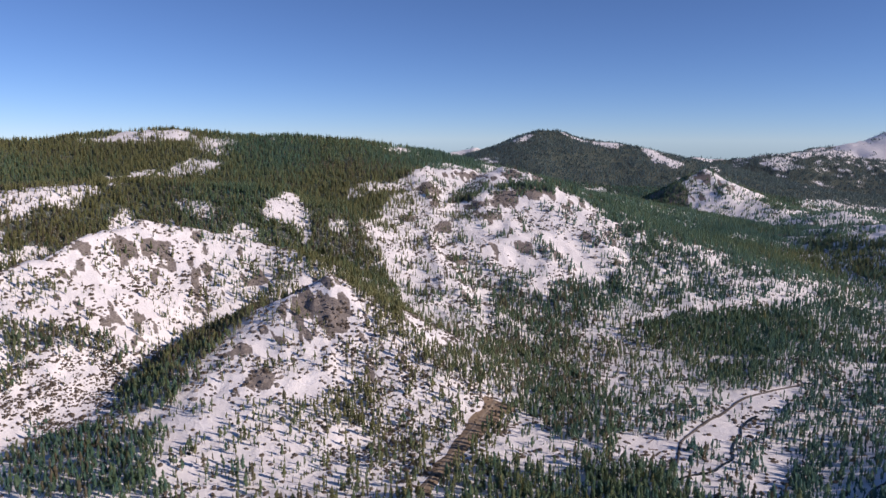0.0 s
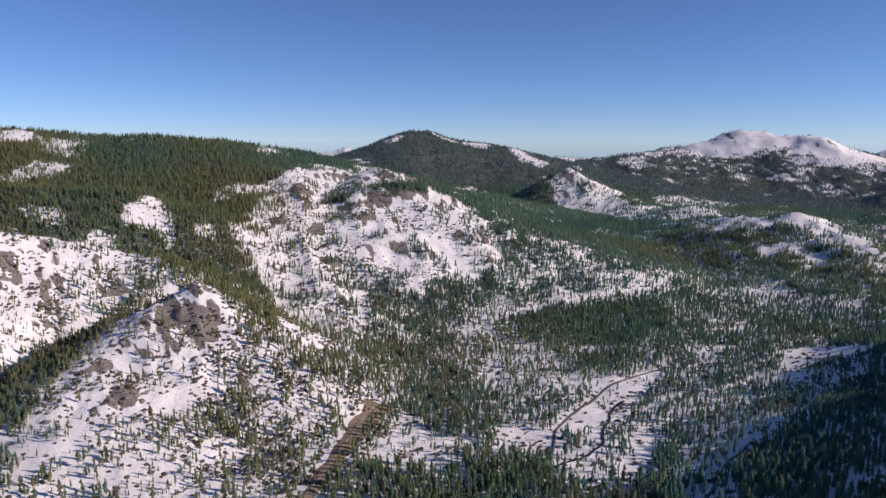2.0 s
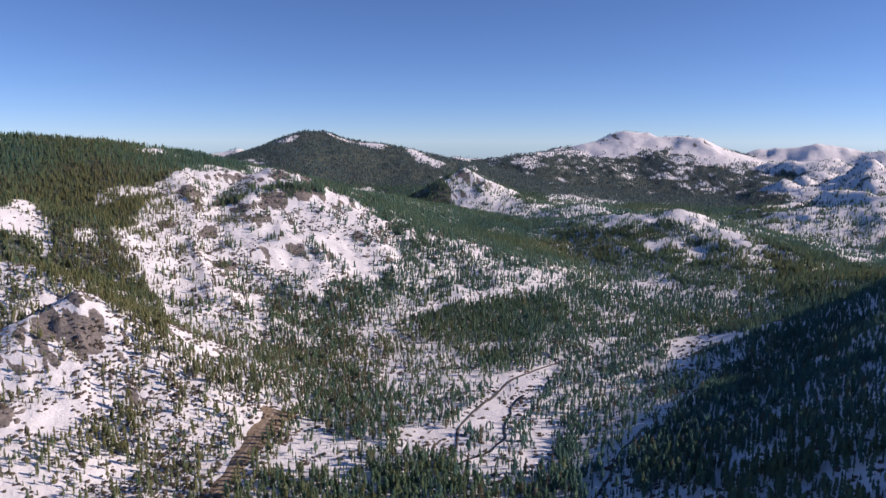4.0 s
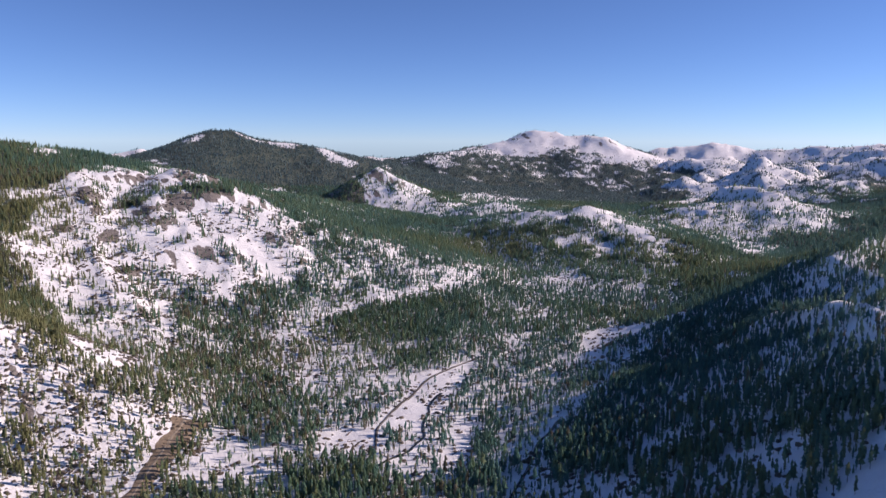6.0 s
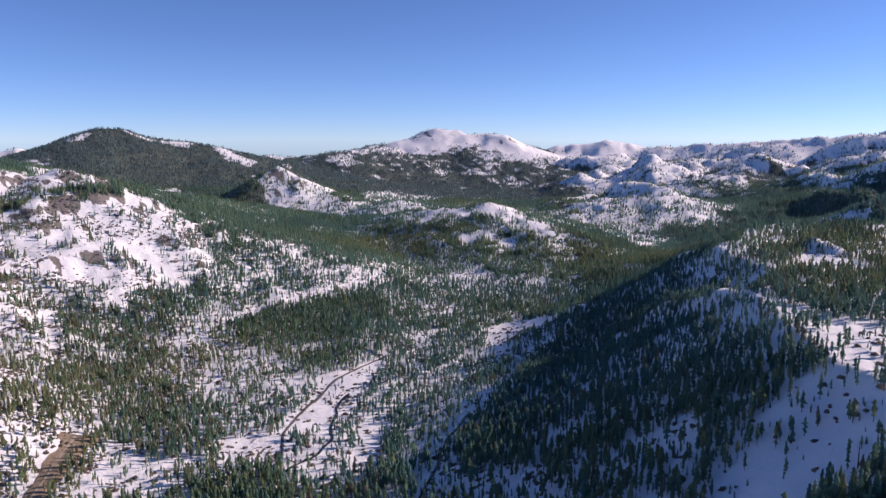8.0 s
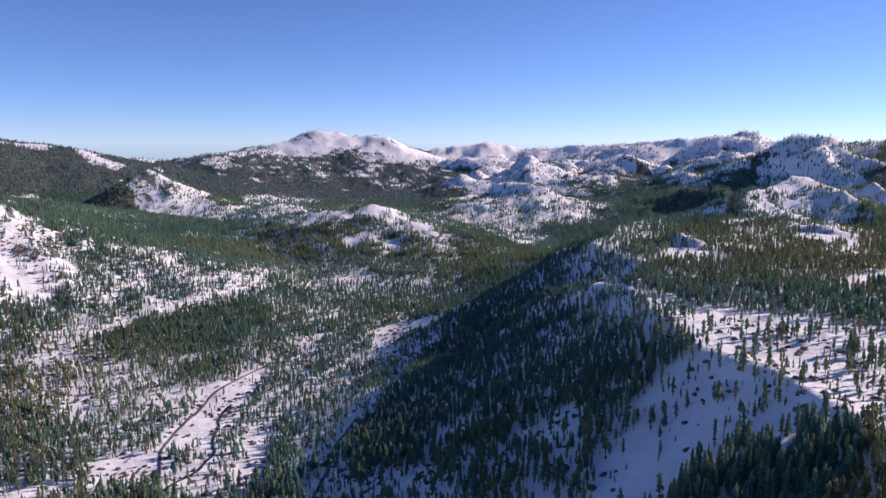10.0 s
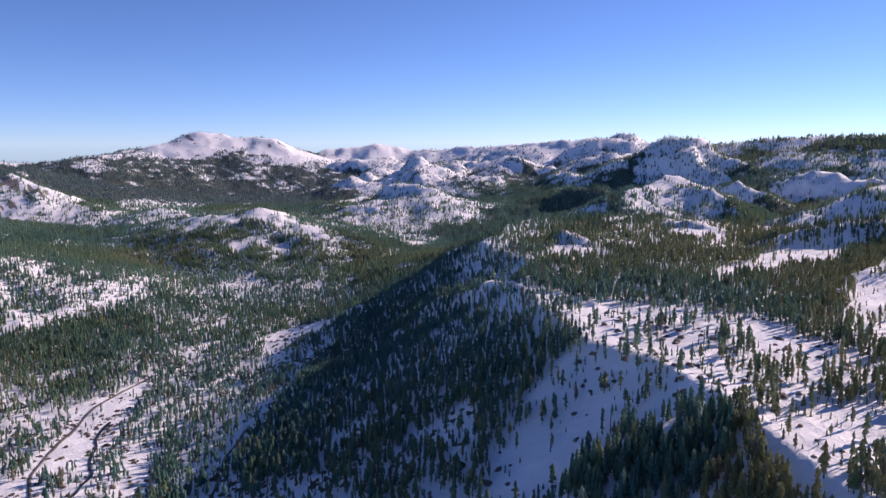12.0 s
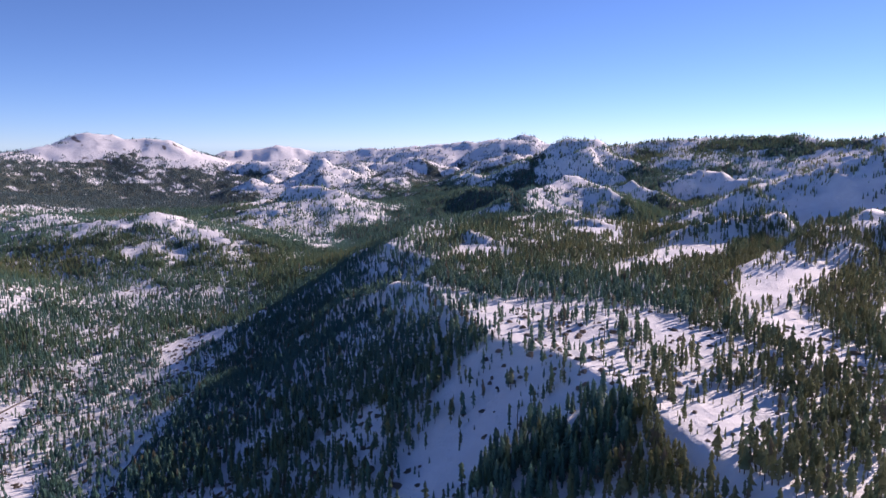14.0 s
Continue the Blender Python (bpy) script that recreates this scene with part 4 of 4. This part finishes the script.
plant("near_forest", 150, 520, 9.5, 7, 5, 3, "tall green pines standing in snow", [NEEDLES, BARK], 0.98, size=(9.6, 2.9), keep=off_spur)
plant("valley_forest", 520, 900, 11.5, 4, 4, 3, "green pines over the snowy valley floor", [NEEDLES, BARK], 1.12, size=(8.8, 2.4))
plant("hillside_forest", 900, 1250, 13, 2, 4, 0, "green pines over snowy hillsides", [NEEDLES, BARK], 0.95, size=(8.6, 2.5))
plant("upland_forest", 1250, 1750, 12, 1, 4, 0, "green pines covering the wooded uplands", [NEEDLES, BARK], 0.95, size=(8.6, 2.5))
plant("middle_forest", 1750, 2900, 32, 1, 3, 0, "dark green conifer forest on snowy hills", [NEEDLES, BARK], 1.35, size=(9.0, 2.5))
plant("far_forest", 2900, 4800, 80, 1, 3, 0, "dark conifer forest on the far mountains", [HAZE_NEEDLES, BARK], 1.7, size=(9.5, 2.5))
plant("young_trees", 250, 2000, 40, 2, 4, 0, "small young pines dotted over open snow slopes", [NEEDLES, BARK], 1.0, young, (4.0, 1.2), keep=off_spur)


# ---- crags ----
def boulder(rnd):
    """A broken block of rock about one metre across."""
    bm = bmesh.new()
    bmesh.ops.create_icosphere(bm, subdivisions=1, radius=0.5)
    for vert in bm.verts:
        vert.co = vert.co * rnd.uniform(0.6, 1.25)
        vert.co.z *= 1.1
    v, f = np.array([vert.co[:] for vert in bm.verts]), np.array([[c.index for c in face.verts] for face in bm.faces])
    bm.free()
    return v, f, np.zeros(len(f), int)


def craggy(x, y, bare):
    crag = survey(x, y)[2]
    ribs = rib_noise(x, y)
    return smooth(0.8 * ribs + 0.7 * crag, 0.5, 0.8) * smooth(crag, 0.05, 0.3)


p = scatter(420, 1600, 45, -31.0, 96.0, craggy)
p[:, 2] -= 0.4
wood("outcrops", [boulder(random.Random(n)) for n in range(6)], p, rng.uniform(1.5, 5.5, len(p)), rng.uniform(0.8, 1.7, len(p)),
     rng.uniform(0, 1, len(p)), [ROCK], "brown-grey granite outcrops breaking through snow", "rock")


# ---- brush ----
def shrub(rnd):
    """A low ragged bush one metre across."""
    v, f = [(0, 0, 0.55)], []
    for ring, (radius, height) in enumerate(((0.3, 0.45), (0.5, 0.12))):
        for p in range(5):
            t = 2 * math.pi * (p + 0.5 * ring) / 5
            rr = radius * rnd.uniform(0.65, 1.3)
            v.append((rr * math.cos(t), rr * math.sin(t), height * rnd.uniform(0.6, 1.4) - 0.1 * ring))
    for p in range(5):
        q = (p + 1) % 5
        f += [(0, 1 + p, 1 + q), (1 + p, 6 + p, 1 + q), (1 + q, 6 + p, 6 + q)]
    return np.array(v), np.array(f), np.zeros(len(f), int)


def brushy(x, y, bare):
    r, b = np.hypot(x, y), np.degrees(np.arctan2(x, y))
    d = 0.22 + 0.9 * smooth(bare, 0.1, 0.6) * smooth(fbm(x, y, 40, 4, 401), -0.1, 0.25)
    d = d + 0.5 * smooth(fbm(x, y, 50, 4, 405), -0.05, 0.25)
    d = d * smooth(fbm(x, y, 18, 3, 409), -0.3, 0.1)
    return d * clean(x, y) * np.where(b < 52, 1.0, 0.5 * (r < 520)) * (1 - 0.75 * smooth(r, 900, 1500))


def thicket(x, y, bare):
    """Dense low brush on the open slope below the bluff, round the knoll and by the meadow."""
    d = 0.0 * x
    for bearing, distance, reach in ((-26, 700, 80), (-1, 560, 95), (4, 620, 60),
            (28.7, 693, 16), (28.2, 620, 16), (21.4, 547, 16), (30.9, 875, 16), (39.2, 845, 16), (25.1, 538, 16), (7.9, 576, 16), (9.3, 536, 16), (34.8, 785, 16)):
        bx, by = at(bearing, distance)
        d = np.maximum(d, (1 if bearing < -20 or reach < 30 else 0.45) * (1 - smooth(np.hypot(x - bx, y - by), 0.5 * reach, reach)))
    return d * smooth(fbm(x, y, 20, 4, 411), -0.25, 0.3)


p = scatter(440, 1000, 4.0, -31.0, 46.0, thicket)
wood("thicket", [shrub(random.Random(n + 9)) for n in range(5)], p, rng.uniform(1.2, 2.6, len(p)), rng.uniform(0.9, 1.7, len(p)),
     np.clip(rng.normal(0.6, 0.25, len(p)), 0, 1), [BRUSH], "pale grey-brown leafless thicket on open snow", "brush")
p = scatter(300, 1450, 20, -31.0, 96.0, brushy)
wood("brush", [shrub(random.Random(n)) for n in range(5)], p, rng.uniform(1.6, 3.6, len(p)), rng.uniform(0.9, 1.8, len(p)),
     np.clip(rng.normal(0.5, 0.25, len(p)), 0, 1), [BRUSH], "leafless grey-brown brush poking through snow", "brush")


# ---- single trees on the near spur ----
def part(name, v, f, mat, parent, tint=None):
    me = mesh_of(name, v, f, 3, [mat], (("tint", np.full(len(v), tint)),) if tint is not None else ())
    ob = new(name, me)
    ob.parent = parent
    return ob


def pine(seed, tint, label):
    """A pine one metre high, with its trunk and crown."""
    rnd = random.Random(seed)
    tree = new("pine_tree")
    v, f, _ = conifer(12, 8, 0, rnd)
    v = v * (0.78, 0.78, 0.86) + (0, 0, 0.14)
    part("crown", v, f, NEEDLES, tree, tint)
    ring = [(0.020 * math.cos(a), 0.020 * math.sin(a)) for a in np.arange(7) * 2 * math.pi / 7]
    tv = [(x, y, -0.08) for x, y in ring] + [(0.8 * x, 0.8 * y, 0.25) for x, y in ring] + [(0.3 * x, 0.3 * y, 0.93) for x, y in ring]
    tf = []
    for k in (0, 7):
        for n in range(7):
            a, b, c, d = k + n, k + (n + 1) % 7, k + 7 + (n + 1) % 7, k + 7 + n
            tf += [(a, b, c), (a, c, d)]
    part("trunk", np.array(tv), np.array(tf), BARK, tree)
    return tagged(tree, label, "tree", "pines on the spur")


TALL = "tall slender dark green pine standing in snow"
PALE = "yellow-green pine standing in snow among darker ones"
DRY = "dry grey-brown pine standing in snow"
pines = [pine(71 + n, t, label) for n, (t, label) in enumerate(((0.2, TALL), (0.3, TALL), (0.42, TALL), (0.55, TALL), (0.9, PALE), (0.05, DRY)))]
n = 9000
a, q = rng.uniform(0, 6.283, n), 35 * np.sqrt(rng.uniform(0, 1, n))
x, y = SPUR[0] + q * np.cos(a), SPUR[1] + q * np.sin(a)
z, bare, _ = survey(x, y)
keep = np.nonzero(rng.uniform(0, 1, n) < 0.2 * (0.1 + cover(x, y, bare)))[0][:300]
for k, i in enumerate(keep):
    h = float(np.clip(rng.normal(11.5, 3.0), 5, 18))
    m = Matrix.LocRotScale((float(x[i]), float(y[i]), float(z[i]) - 0.2), Euler((0, 0, float(rng.uniform(0, 6.28)))), (h * float(rng.uniform(0.85, 1.15)), h, h))
    kind = pines[int(rng.choice(6, p=(0.27, 0.27, 0.22, 0.19, 0.03, 0.02)))]
    made = copy_thing(kind, Matrix())
    made.matrix_basis = m
for tree in pines:
    for ob in (*tree.children, tree):
        bpy.data.objects.remove(ob)


# ---- fallen logs and dead snags ----
def tapered(length, radius, sides=6, bend=0.03, rnd=random):
    """A tapering stem along +x, as corners and triangles."""
    v, f = [], []
    for k in range(4):
        s = k / 3
        r = radius * (1 - 0.6 * s)
        oy, oz = bend * length * rnd.uniform(-1, 1) * s, bend * length * rnd.uniform(-1, 1) * s
        v += [(s * length, oy + r * math.cos(t), oz + r * math.sin(t)) for t in np.arange(sides) * 2 * math.pi / sides]
    for k in range(3):
        for n in range(sides):
            a, b, c, d = k * sides + n, k * sides + (n + 1) % sides, (k + 1) * sides + (n + 1) % sides, (k + 1) * sides + n
            f += [(a, b, c), (a, c, d)]
    f += [(0, n + 1, n) for n in range(1, sides - 1)]
    return np.array(v), np.array(f)


def fallen_log(bearing, distance, turn, length, seed):
    rnd = random.Random(seed)
    px, py = at(bearing, distance)
    log = new("fallen_log")
    part("stem", *tapered(length, 0.45, rnd=rnd), BARK, log)
    for k in range(5):
        v, f = tapered(rnd.uniform(1.2, 2.6), 0.12, 4, rnd=rnd)
        ob = part("branch", v, f, BARK, log)
        ob.matrix_basis = pose(length * rnd.uniform(0.3, 0.9), 0, 0.15, rnd.uniform(0, 360), -rnd.uniform(35, 75), rnd.uniform(-60, 60))
    log.matrix_basis = pose(px, py, float(land(np.array([px]), np.array([py]))[0]) + 0.3, 0, 0, turn)
    return tagged(log, "dark fallen pine log lying in the snowy meadow", "log", "logs in the meadow")


for k, (b, d, turn, length) in enumerate([(27.3, 648.7, 14, 6), (29.1, 538.5, 21, 8), (20.2, 582.1, 43, 11), (21.0, 570.9, 171, 8), (23.3, 591.0, 64, 10), (21.4, 553.8, 54, 10), (25.6, 498.1, 9, 10), (26.8, 619.9, 174, 7), (23.7, 531.5, 110, 11), (27.7, 485.3, 100, 11)]):
    fallen_log(b, d, turn, length, 600 + k)


def snag(bearing, distance, height, seed):
    rnd = random.Random(seed)
    px, py = at(bearing, distance)
    dead = new("dead_snag")
    v, f = tapered(height, 0.3, 7, 0.01, rnd)
    stem = part("trunk", v, f, BARK, dead)
    stem.matrix_basis = pose(0, 0, 0, 0, -90, 0)
    for k in range(7):
        v, f = tapered(rnd.uniform(0.8, 2.0), 0.06, 4, rnd=rnd)
        ob = part("branch", v, f, BARK, dead)
        ob.matrix_basis = pose(0, 0, height * rnd.uniform(0.35, 0.9), 0, rnd.uniform(-25, 20), rnd.uniform(0, 360))
    dead.matrix_basis = pose(px, py, float(land(np.array([px]), np.array([py]))[0]) - 0.3)
    return tagged(dead, "bare grey dead snag standing on the snow slope", "tree", "dead snags")


for k, (b, d, h) in enumerate([(67.4, 356.7, 12), (66.6, 342.4, 10), (56.9, 405.4, 12), (74.2, 444.0, 11), (82.3, 401.9, 12)]):
    snag(b, d, h, 700 + k)
